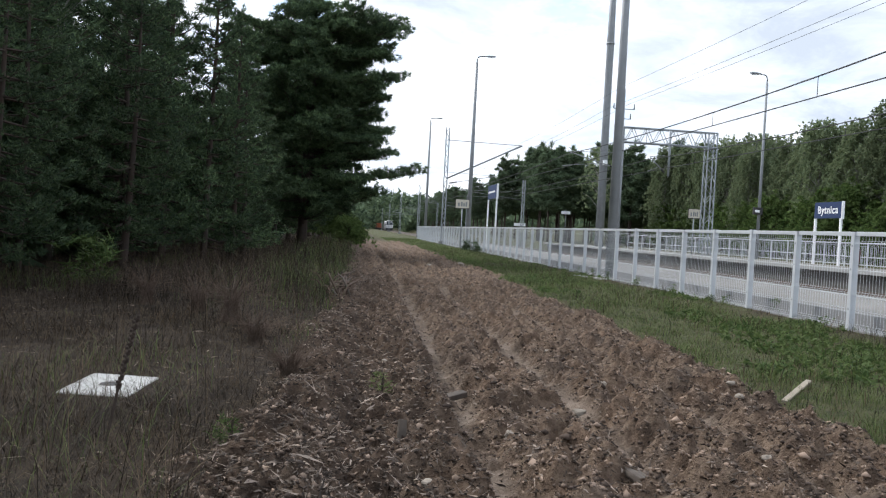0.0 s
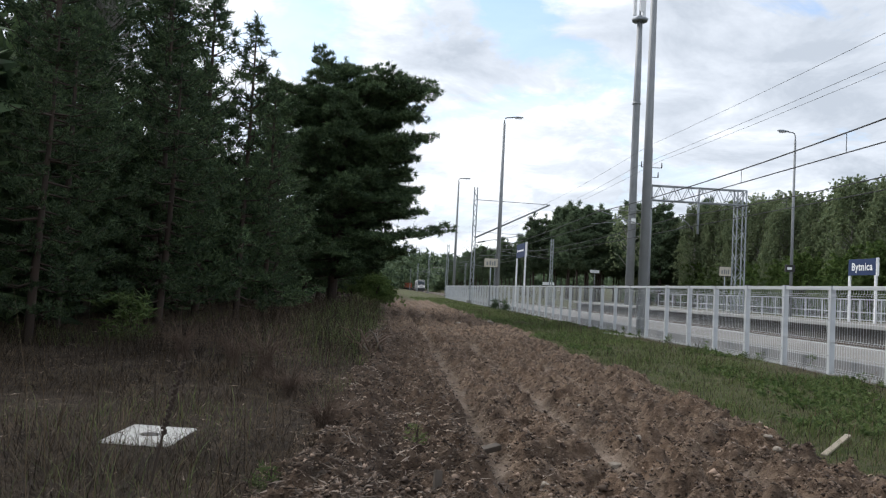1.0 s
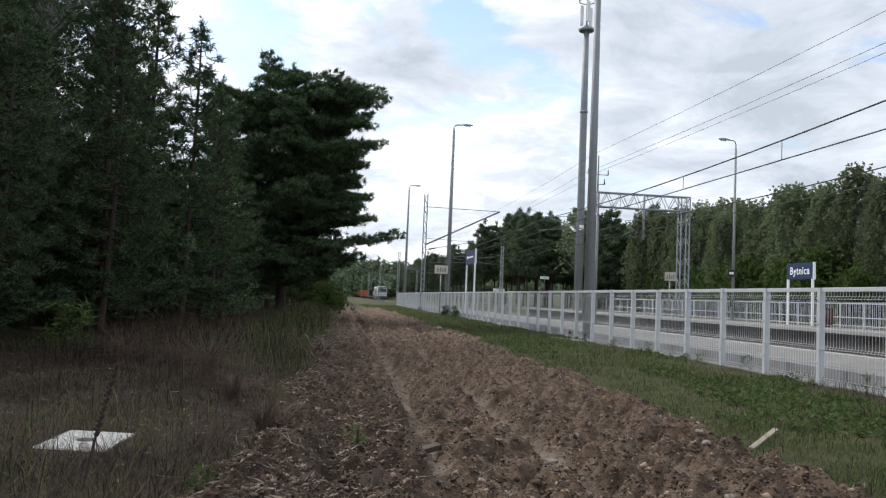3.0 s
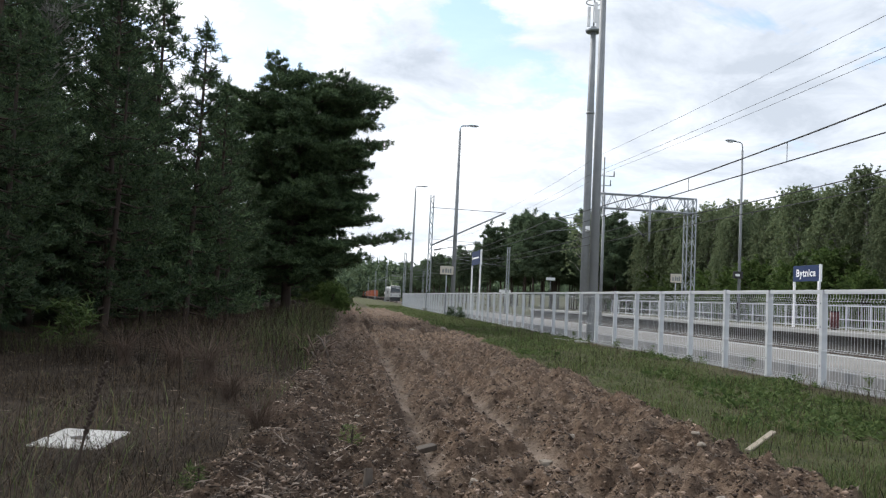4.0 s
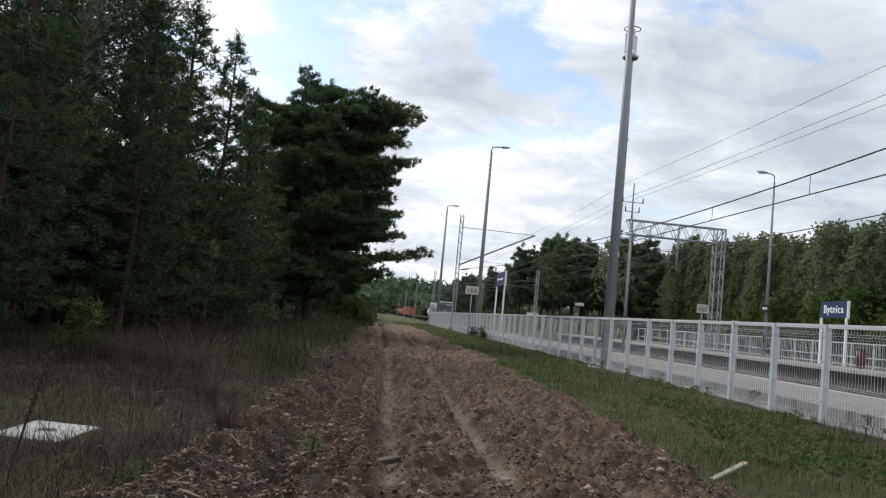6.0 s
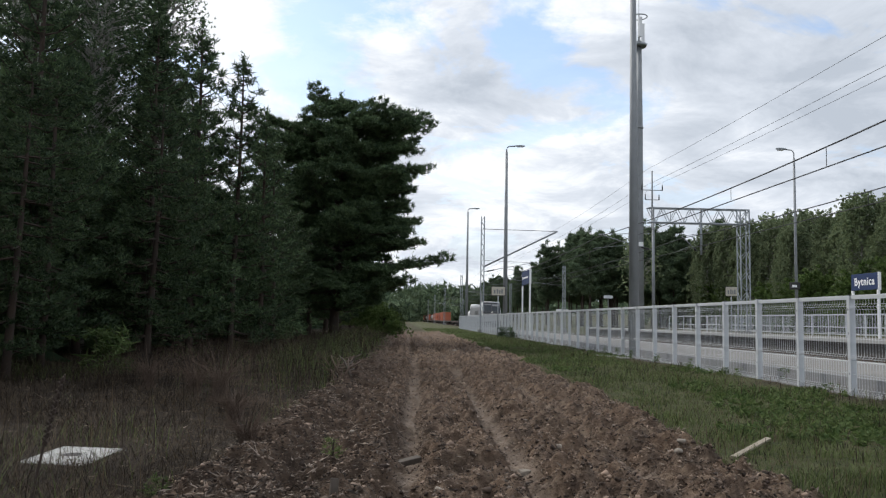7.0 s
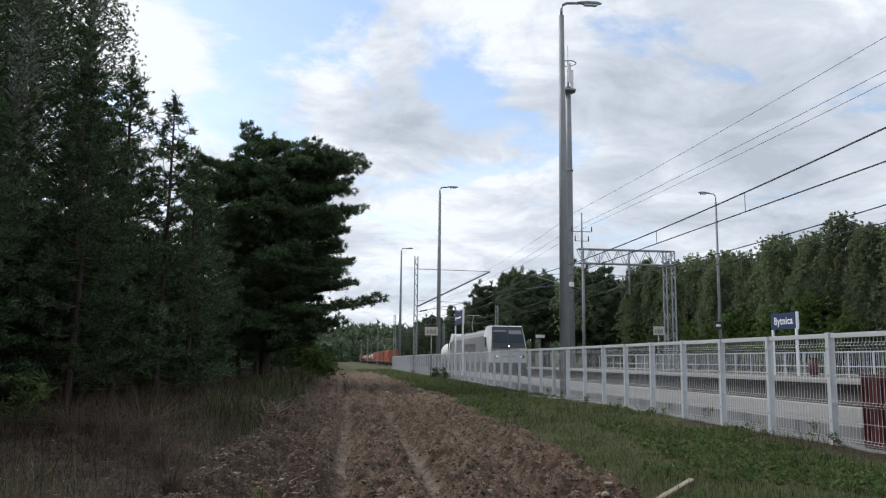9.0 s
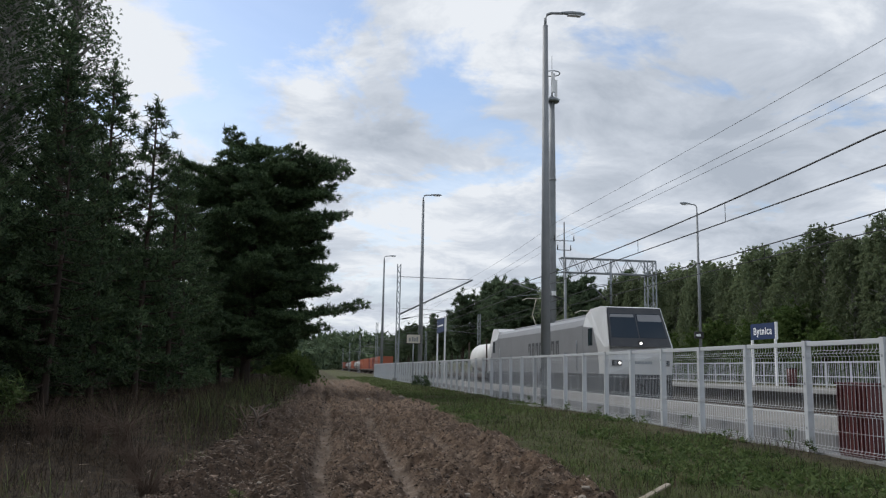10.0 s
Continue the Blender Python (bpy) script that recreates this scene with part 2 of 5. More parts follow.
def part(name, bm, mat, parent=None, label="", m=None):
    me = bpy.data.meshes.new(name)
    bm.to_mesh(me)
    bm.free()
    me.materials.append(mat)
    return link(name, me, parent, label, m)


def empty(name, label, category, group="", m=None, kind=""):
    ob = new(name)
    ob.empty_display_size = 0.2
    if m is not None:
        ob.matrix_basis = m
    return tagged(ob, label, category, group, kind)


def raw(name, verts, faces, mat, parent=None, label="", smooth=False):
    me = bpy.data.meshes.new(name)
    v = np.asarray(verts, dtype=np.float32)
    f = np.asarray(faces, dtype=np.int32)
    me.vertices.add(len(v))
    me.vertices.foreach_set("co", v.ravel())
    n = f.shape[1]
    me.loops.add(f.size)
    me.loops.foreach_set("vertex_index", f.ravel())
    me.polygons.add(len(f))
    me.polygons.foreach_set("loop_start", np.arange(0, f.size, n, dtype=np.int32))
    me.update(calc_edges=True)
    me.polygons.foreach_set("use_smooth", np.full(len(f), smooth, dtype=bool))
    me.materials.append(mat)
    return link(name, me, parent, label)


def box(bm, x0, x1, y0, y1, z0, z1, bevel=0.0):
    r = bmesh.ops.create_cube(bm, size=1.0)
    vs = r["verts"]
    for v in vs:
        v.co = Vector(((x0 + x1) / 2 + v.co.x * (x1 - x0), (y0 + y1) / 2 + v.co.y * (y1 - y0), (z0 + z1) / 2 + v.co.z * (z1 - z0)))
    if bevel:
        es = list({e for v in vs for e in v.link_edges})
        bmesh.ops.bevel(bm, geom=es, offset=bevel, segments=2, affect="EDGES", profile=0.6)
    return bm


def tube(bm, pts, radii, sides=8, caps=True):
    """A round bar through pts with a radius at each."""
    pts = [Vector(p) for p in pts]
    if isinstance(radii, (int, float)):
        radii = [radii] * len(pts)
    radii = [float(r) for r in radii]
    rings = []
    for i, p in enumerate(pts):
        d = (pts[min(i + 1, len(pts) - 1)] - pts[max(i - 1, 0)]).normalized()
        a = d.orthogonal().normalized() if abs(d.z) > 0.9 else d.cross(Vector((0, 0, 1))).normalized()
        b = d.cross(a)
        rings.append([bm.verts.new(p + radii[i] * (math.cos(2 * math.pi * k / sides) * a + math.sin(2 * math.pi * k / sides) * b)) for k in range(sides)])
    for r0, r1 in zip(rings, rings[1:]):
        for k in range(sides):
            f = bm.faces.new((r0[k], r0[(k + 1) % sides], r1[(k + 1) % sides], r1[k]))
            f.smooth = sides > 5
    if caps:
        bm.faces.new(rings[0][::-1])
        bm.faces.new(rings[-1])
    return bm


def prism(bm, outline, y0, y1):
    """An outline in x, z drawn out along y."""
    a = [bm.verts.new((x, y0, z)) for x, z in outline]
    b = [bm.verts.new((x, y1, z)) for x, z in outline]
    n = len(outline)
    for i in range(n):
        bm.faces.new((a[i], a[(i + 1) % n], b[(i + 1) % n], b[i]))
    bm.faces.new(a[::-1])
    bm.faces.new(b)
    bmesh.ops.recalc_face_normals(bm, faces=bm.faces[:])
    return bm


def B():
    return bmesh.new()


# ---- ground ----
RNG = np.random.default_rng(7)
TRACK_1, TRACK_2, RAIL_Z = 14.8, 20.8, -0.15
FENCE_X, FENCE_TOP = 9.4, 1.87


def vnoise(x, y, scale, seed):
    """Smooth value noise on arrays, 0..1."""
    r = np.random.default_rng(seed).random((256, 256))
    u, v = np.asarray(x) * scale, np.asarray(y) * scale
    i, j = np.floor(u).astype(int), np.floor(v).astype(int)
    fu, fv = u - i, v - j
    fu, fv = fu * fu * (3 - 2 * fu), fv * fv * (3 - 2 * fv)
    a, b = r[i % 256, j % 256], r[(i + 1) % 256, j % 256]
    c, d = r[i % 256, (j + 1) % 256], r[(i + 1) % 256, (j + 1) % 256]
    return (a * (1 - fu) + b * fu) * (1 - fv) + (c * (1 - fu) + d * fu) * fv


def ss(v, lo, hi):
    t = np.clip((v - lo) / (hi - lo), 0, 1)
    return t * t * (3 - 2 * t)


def dirt_mask(x, y):
    w = (vnoise(x, y, 0.9, 3) - 0.5) * 0.9 + (vnoise(x, y, 3.1, 4) - 0.5) * 0.4
    left = -0.88 + 0.034 * np.clip(y - 7, 0, 24) + w * 0.7
    right = 4.20 + 0.048 * np.clip(y - 8, 0, 24) + w * 0.5
    return ss(x, left - 0.15, left + 0.25) * (1 - ss(x, right - 0.2, right + 0.2)) * (1 - ss(y, 85, 105))


RUTS = ((1.08, 0.15, 0.17), (2.20, 0.11, 0.17), (3.30, 0.08, 0.16), (0.15, 0.08, 0.18), (2.75, 0.05, 0.10))


def rut_wander(y):
    return 0.14 * (vnoise(0 * np.asarray(y), y, 0.25, 12) - 0.5) + 0.018 * np.clip(np.asarray(y) - 8, 0, 20)


def rut_mask(x, y):
    """Where wheels have pressed the soil smooth."""
    m = 0 * np.asarray(x, float)
    for rx, depth, w in RUTS[:3]:
        g = (x - rx - rut_wander(y)) / (w * 0.8)
        m = np.maximum(m, np.exp(-g ** 4) * np.clip(0.75 - 0.8 * ss(y, 13, 26) + 0.9 * vnoise(np.asarray(x) * 0 + 7.3 * rx, y, 0.6, 18) - 0.5 * (rx > 3), 0, 1) * (0.25 + 0.75 * ss(0.6 * vnoise(x, y, 3.0, 19) + 0.4 * vnoise(x, y, 9.0, 20), 0.25, 0.6)))
    return m


def ground_z(x, y):
    x, y = np.asarray(x, float), np.asarray(y, float)
    z = -0.08 + 0.08 * (vnoise(x, y, 0.35, 11) - 0.5)
    z = z + ss(x, 6, 9.3) * 0.07 + 0.12 * ss(-x, 5, 10) + 0.22 * ss(y, 13, 20) * np.exp(-((x + 1.9) / 1.5) ** 2)
    d = dirt_mask(x, y)
    wob = rut_wander(y)
    wx = x - wob
    dz = -0.13 + 0.10 * (vnoise(x, y, 0.9, 13) - 0.5) + 0.15 * (vnoise(wx * 2.6, y * 1.3, 1.0, 14) - 0.5) + (1 - 0.8 * rut_mask(x, y)) * (0.20 * (vnoise(x, y, 4.6, 15) - 0.5) + 0.17 * (vnoise(x, y, 9.0, 17) - 0.5) + 0.075 * (vnoise(x, y, 17.0, 21) - 0.5) + 0.05 * (vnoise(x, y, 29.0, 22) - 0.5))
    for rx, depth, w in RUTS:
        g = (x - rx - wob) / w
        br = 0.5 + 0.75 * vnoise(x * 0 + 7.3 * rx, y, 0.45, 18)
        dz = dz - depth * br * np.exp(-g ** 4) + depth * 0.45 * br * np.exp(-(np.abs(g) - 1.9) ** 2 * 1.6)
    dz = dz + 0.13 * np.exp(-((x - 4.05 - wob) / 0.35) ** 2) + 0.12 * np.exp(-((x + 0.3) / 0.4) ** 2)
    z = z * (1 - d) + dz * d
    z = z + 0.02 * (1 - d) * (vnoise(x, y, 6.0, 16) - 0.5)
    cut = ss(x, 12.6, 13.0) * (1 - ss(x, 26.4, 27.6))
    z = z * (1 - cut) - 0.75 * cut + 0.55 * ss(x, 27.0, 29.0)
    far = ss(y, 130, 420) * 5.0 * ss(np.abs(x - 17), 8, 60) + ss(np.abs(x), 100, 700) * 4
    return z + far


def ground_material():
    m = bpy.data.materials.new("ground_soil_and_turf")
    m.use_nodes = True
    nt = m.node_tree
    N, L = nt.nodes.new, nt.links.new
    b = nt.nodes["Principled BSDF"]
    b.inputs["Roughness"].default_value = 0.95
    b.inputs["Specular IOR Level"].default_value = 0.2
    tc = N("ShaderNodeTexCoord").outputs["Object"]
    att = N("ShaderNodeAttribute")
    att.attribute_name = "soil"
    grn = N("ShaderNodeAttribute")
    grn.attribute_name = "turf"

    def noise_(scale, detail=6.0, rough=0.65):
        n = N("ShaderNodeTexNoise")
        n.inputs["Scale"].default_value, n.inputs["Detail"].default_value, n.inputs["Roughness"].default_value = scale, detail, rough
        L(tc, n.inputs["Vector"])
        return n.outputs["Fac"]

    def ramp_(v, stops):
        r = N("ShaderNodeValToRGB")
        el = r.color_ramp.elements
        for i, (p, c) in enumerate(stops):
            e = el[i] if i < 2 else el.new(p)
            e.position, e.color = p, (*c, 1)
        L(v, r.inputs[0])
        return r.outputs[0]

    def mix_(f, a, c):
        x = N("ShaderNodeMix")
        x.data_type = "RGBA"
        L(f, x.inputs["Factor"])
        L(a, x.inputs["A"])
        L(c, x.inputs["B"])
        return x.outputs["Result"]

    soil_a = ramp_(noise_(7.0), [(0.32, (0.036, 0.026, 0.020)), (0.47, (0.125, 0.088, 0.064)), (0.64, (0.30, 0.225, 0.165))])
    soil_b = ramp_(noise_(1.3), [(0.35, (0.095, 0.074, 0.060)), (0.62, (0.225, 0.148, 0.098))])
    half = N("ShaderNodeValue")
    half.outputs[0].default_value = 0.4
    soil = mix_(half.outputs[0], soil_a, soil_b)
    # soil mixed darker towards the track's left side
    lft = N("ShaderNodeAttribute")
    lft.attribute_name = "dark_left"
    soil = mix_(lft.outputs["Fac"], soil, ramp_(noise_(6.0), [(0.36, (0.028, 0.020, 0.015)), (0.62, (0.115, 0.080, 0.058))]))
    rut = N("ShaderNodeAttribute")
    rut.attribute_name = "rut"
    packed = ramp_(noise_(3.0), [(0.35, (0.15, 0.115, 0.09)), (0.65, (0.29, 0.23, 0.18))])
    soil = mix_(rut.outputs["Fac"], soil, packed)
    litter = ramp_(noise_(4.0), [(0.35, (0.026, 0.019, 0.013)), (0.62, (0.072, 0.052, 0.034))])
    turf = ramp_(noise_(5.0), [(0.35, (0.045, 0.052, 0.022)), (0.55, (0.085, 0.088, 0.038)), (0.72, (0.10, 0.08, 0.05))])
    base = mix_(att.outputs["Fac"], mix_(grn.outputs["Fac"], litter, turf), soil)
    L(base, b.inputs["Base Color"])
    bp = N("ShaderNodeBump")
    bp.inputs["Strength"].default_value, bp.inputs["Distance"].default_value = 1.0, 0.08
    L(noise_(16.0, 8, 0.7), bp.inputs["Height"])
    L(bp.outputs[0], b.inputs["Normal"])
    return m


def build_ground():
    xs = np.concatenate([[-3000, -1200, -500, -250, -130, -80, -50, -35, -25, -18, -14], np.arange(-11, -2.5, 0.22), np.arange(-2.5, 5.6, 0.03),
                         np.arange(5.6, 9.5, 0.18), np.arange(9.7, 13.2, 0.3), [16, 20, 24, 26.4, 26.8, 27.2, 27.6, 28, 29, 32, 38, 46, 58, 80, 120, 200, 400, 900, 3000]])
    ys = np.concatenate([[-2500, -600, -200, -80, -40, -20, -10, -5, -2, 0, 1.5], np.arange(2.6, 13, 0.032), np.arange(13, 26, 0.07), np.arange(26, 60, 0.35),
                         np.arange(60, 140, 3.0), [150, 170, 200, 240, 290, 350, 420, 500, 650, 900, 1400, 3000]])
    X, Y = np.meshgrid(xs, ys)
    Z = ground_z(X, Y)
    nx, ny = len(xs), len(ys)
    idx = np.arange(nx * ny).reshape(ny, nx)
    F = np.stack([idx[:-1, :-1], idx[:-1, 1:], idx[1:, 1:], idx[1:, :-1]], -1).reshape(-1, 4)
    ob = raw("ground", np.stack([X, Y, Z], -1).reshape(-1, 3), F, ground_material(), smooth=True)
    a = ob.data.attributes.new("soil", "FLOAT", "POINT")
    a.data.foreach_set("value", dirt_mask(X, Y).ravel().astype(np.float32))
    r = ob.data.attributes.new("rut", "FLOAT", "POINT")
    r.data.foreach_set("value", rut_mask(X, Y).ravel().astype(np.float32))
    h = ob.data.attributes.new("dark_left", "FLOAT", "POINT")
    h.data.foreach_set("value", (0.7 * (1 - ss(X + 0.8 * (vnoise(X, Y, 1.2, 33) - 0.5), -0.1, 1.5))).ravel().astype(np.float32))
    t = ob.data.attributes.new("turf", "FLOAT", "POINT")
    tv = ss(X, 3.2, 4.2) * (1 - 0.75 * ss(X, 8.3, 9.2) * (vnoise(X, Y, 0.8, 31) > 0.45)) + 0.5 * ss(Y, 24, 50) * ss(X, -4, -1)
    t.data.foreach_set("value", np.clip(tv, 0, 1).ravel().astype(np.float32))
    tagged(ob, "rutted brown soil track between dry and green verges", "ground", kind="structure")


# ---- platforms and track ----
def build_platforms():
    p = empty("platform_near", "low paved railway platform with pale edge slabs", "platform", kind="structure")
    part("retaining_wall", box(B(), 9.74, 9.92, -6, 124, -0.35, 0.30, 0.015), CONCRETE, p, "grey concrete kerb wall")
    part("core", prism(B(), [(9.92, -0.6), (12.62, -0.6), (12.62, 0.32), (9.92, 0.225)], -6, 124), CONCRETE, p)
    part("footing_strip", box(B(), 9.36, 9.74, -6, 124, -0.3, 0.025, 0.01), CONCRETE, p, "grey concrete footing strip")
    me = None
    for i in range(65):
        y0 = -6 + 2 * i
        for x0, x1, z0, z1 in ((9.925, 11.5, 0.228, 0.284), (11.505, 12.60, 0.285, 0.325)):
            b = B()
            v = [b.verts.new(c) for c in ((x0, y0, z0 + 0.03), (x1, y0, z1 + 0.03), (x1, y0 + 1.99, z1 + 0.03), (x0, y0 + 1.99, z0 + 0.03),
                                          (x0, y0, z0 - 0.02), (x1, y0, z1 - 0.02), (x1, y0 + 1.99, z1 - 0.02), (x0, y0 + 1.99, z0 - 0.02))]
            for f in ((0, 1, 2, 3), (4, 7, 6, 5), (0, 4, 5, 1), (1, 5, 6, 2), (2, 6, 7, 3), (3, 7, 4, 0)):
                b.faces.new([v[k] for k in f])
            part("paving_slab", b, PAVER, p)
        part("edge_slab", box(B(), 12.605, 13.0, y0, y0 + 1.99, 0.27, 0.375, 0.012), EDGE, p)
    q = empty("platform_far", "far railway platform with pale edge slabs", "platform", kind="structure")
    part("core", box(B(), 22.75, 27.4, -6, 96, -0.8, 0.60), SHADOWED_CONCRETE, q, "platform wall coloured dark with the edge slab's shadow")
    part("surface", box(B(), 22.9, 27.4, -6, 96, 0.604, 0.68), PAVER, q)
    for i in range(51):
        part("edge_slab", box(B(), 22.35, 22.9, -6 + 2 * i, -4.01 + 2 * i, 0.52, 0.70, 0.015), EDGE, q)
    for tx in (TRACK_1, TRACK_2):
        t = empty("track", "ballasted railway track with steel rails", "railway track", "railway tracks", kind="structure")
        part("ballast_bed", prism(B(), [(tx - 2.3, -0.9), (tx + 2.3, -0.9), (tx + 1.7, -0.36), (tx - 1.7, -0.36)], -60, 900), BALLAST, t)
        for s in (-1, 1):
            c = tx + s * 0.7525
            part("rail", prism(B(), [(c - 0.07, -0.33), (c + 0.07, -0.33), (c + 0.07, -0.31), (c + 0.012, -0.29), (c + 0.012, -0.19), (c + 0.036, -0.18), (c + 0.036, -0.15),
                                     (c - 0.036, -0.15), (c - 0.036, -0.18), (c - 0.012, -0.19), (c - 0.012, -0.29), (c - 0.07, -0.31)], -60, 900), RAIL, t)
        sl = part("sleeper", box(B(), tx - 1.3, tx + 1.3, -0.13, 0.13, -0.40, -0.33, 0.01), CONCRETE, t)
        for k in range(1, 120):
            link("sleeper", sl.data, t, m=pose(0, 0.6 * k + 8, 0))


# ---- fence ----
def panel_bm():
    """One welded panel 1.9 m wide: upright wires that fold out at three ribs, cross wires, seen from y = 0 to 1.9."""
    prof = [(0, 0.03), (0, 0.06), (0.035, 0.10), (0, 0.14), (0, 0.66), (0.035, 0.70), (0, 0.74), (0, 1.60), (0.04, 1.65), (0, 1.70), (0, 1.79)]
    V, F = [], []

    def strip(pts, w, axis):
        base = len(V)
        for x, y, z in pts:
            for dx, d in ((-w, -w), (w, -w), (w, w), (-w, w)):
                V.append((x + dx, y + (d if axis else 0), z + (0 if axis else d)))
        for i in range(len(pts) - 1):
            for k in range(4):
                a, c = base + 4 * i + k, base + 4 * i + (k + 1) % 4
                F.append((a, c, c + 4, a + 4))

    for k in range(21):
        strip([(-x, 0.02 + 0.093 * k, z) for x, z in prof], 0.0025, True)
    for x, z in ((0, 0.06), (0.035, 0.10), (0, 0.14), (0, 0.40), (0, 0.66), (0.035, 0.70), (0, 0.74), (0, 1.15), (0, 1.60), (0.04, 1.65), (0, 1.70)):
        strip([(-x - 0.006, 0.0, z), (-x - 0.006, 1.9, z)], 0.0032, False)
    return V, F


def build_fence():
    f = empty("fence", "white coated steel mesh fence beside a railway platform", "fence", kind="structure")
    b = box(B(), -0.06, 0.06, -0.05, 0.05, -0.25, FENCE_TOP, 0.006)
    post = part("post", b, WHITE, f, m=pose(FENCE_X, 4, 0))
    cap = part("post_cap", box(B(), -0.055, 0.055, -0.055, 0.055, FENCE_TOP, FENCE_TOP + 0.012, 0.004), DARK, post)
    rail = part("top_rail", box(B(), -0.03, 0.03, 0.052, 1.948, FENCE_TOP - 0.085, FENCE_TOP - 0.005, 0.008), WHITE, f, m=pose(FENCE_X, 4, 0))
    V, F = panel_bm()
    pan = raw("mesh_panel", V, F, WHITE, f)
    pan.matrix_basis = pose(FENCE_X - 0.02, 4.05, 0)
    clamp = part("clamp", box(B(), -0.064, -0.045, -0.02, 0.02, -0.02, 0.02, 0.004), STEEL_LIGHT, f, m=pose(FENCE_X, 4, 0.4))
    for k in range(60):
        y = 4 + 2 * k
        if k:
            dz = 0.015 * math.sin(k * 1.7)
            p = link("post", post.data, f, m=pose(FENCE_X, y, dz, 0, 0, 0))
            link("post_cap", cap.data, p)
        if k and k < 59:
            link("top_rail", rail.data, f, m=pose(FENCE_X, y, 0))
            link("mesh_panel", pan.data, f, m=pose(FENCE_X - 0.02, y + 0.05, 0.008 * math.sin(k * 2.3)))
        if k < 16:
            for z in (0.4, 1.15, 1.6):
                if k or z != 0.4:
                    link("clamp", clamp.data, f, m=pose(FENCE_X, y, z))
    # far platform's railing
    r = empty("railing", "white steel platform railing with uprights and two rails", "railing", kind="structure")
    zb, zt = 0.68, 2.02
    for nm, z, h in (("top_rail", zt - 0.07, 0.07), ("mid_rail", 1.22, 0.055), ("low_rail", 0.80, 0.045)):
        part(nm, box(B(), 27.05, 27.12, 10, 80, z, z + h, 0.008), WHITE, r)
    up = part("upright", box(B(), -0.032, 0.032, -0.032, 0.032, zb, zt, 0.006), WHITE, r, m=pose(27.085, 10, 0))
    bar = part("bar", box(B(), -0.007, 0.007, -0.007, 0.007, 0.8, zt - 0.05), WHITE, r, m=pose(27.085, 10.15, 0))
    for k in range(1, 36):
        link("upright", up.data, r, m=pose(27.085, 10 + 2 * k, 0))
    for k in range(1, 290):
        y = 24 + 0.16 * k
        link("bar", bar.data, r, m=pose(27.085, y, 0))


# ---- lamps, masts, wires ----
def street_lamp(x, y, top, r0, r1, toward, label, base=0.0):
    """toward: +1 arm points to +x, -1 to -x; under 1, a shorter arm."""
    o = empty("platform_lamp", label, "lamp post", "platform lamps", pose(x, y, base))
    h = top - base
    part("base_plate", box(B(), -r0 * 1.7, r0 * 1.7, -r0 * 1.7, r0 * 1.7, -0.3, 0.03, 0.01), CONCRETE, o)
    pole = part("pole", tube(B(), [(0, 0, 0.02), (0, 0, h * 0.5), (0, 0, h - 0.5)], [r0, (r0 + r1) / 2, r1], 16), STEEL, o)
    part("access_door", box(B(), -r0 - 0.012, -r0 * 0.75, -0.08, 0.08, 0.9, 1.4, 0.01), DARK, pole)
    a = r1 * 0.55
    s = toward
    part("arm", tube(B(), [(0, 0, h - 0.55), (0, 0, h - 0.2), (0.08 * s, 0, h - 0.03), (0.25 * s, 0, h + 0.05), (0.75 * s, 0, h + 0.08)], a, 8), STEEL, o)
    b = B()
    prof = [(0.62, 0.05), (0.75, 0.09), (1.1, 0.15), (1.45, 0.14), (1.68, 0.06)]
    tube(b, [(px * s, 0, h + 0.10 + 0.01 * i) for i, (px, _) in enumerate(prof)], [w for _, w in prof], 10)
    for v in b.verts:
        v.co.z = h + 0.1 + (v.co.z - h - 0.1) * 0.6
    head = part("lamp_head", b, STEEL_LIGHT, o, "flat grey luminaire")
    part("lens", box(B(), min(0.95 * s, 1.5 * s), max(0.95 * s, 1.5 * s), -0.1, 0.1, h + 0.0, h + 0.045, 0.015), SIGN_WHITE, head)
    return o


def lattice(bm, x0, x1, y0, y1, z0, z1, step, r=0.035, legs=0.05, axis="z"):
    """Four corner chords and zigzag braces between, upright (axis z) or lying along x."""
    if axis == "z":
        for x in (x0, x1):
            for y in (y0, y1):
                tube(bm, [(x, y, z0), (x, y, z1)], legs, 4)
        n = max(1, round((z1 - z0) / step))
        for i in range(n):
            a, c = z0 + (z1 - z0) * i / n, z0 + (z1 - z0) * (i + 1) / n
            u, w = (x0, x1) if i % 2 else (x1, x0)
            for y in (y0, y1):
                tube(bm, [(u, y, a), (w, y, c)], r, 4, False)
            u, w = (y0, y1) if i % 2 else (y1, y0)
            for x in (x0, x1):
                tube(bm, [(x, u, a), (x, w, c)], r, 4, False)
    else:
        for z in (z0, z1):
            for y in (y0, y1):
                tube(bm, [(x0, y, z), (x1, y, z)], legs, 4)
        n = max(1, round((x1 - x0) / step))
        for i in range(n):
            a, c = x0 + (x1 - x0) * i / n, x0 + (x1 - x0) * (i + 1) / n
            u, w = (z0, z1) if i % 2 else (z1, z0)
            for y in (y0, y1):
                tube(bm, [(a, y, u), (c, y, w)], r, 4, False)
    return bm


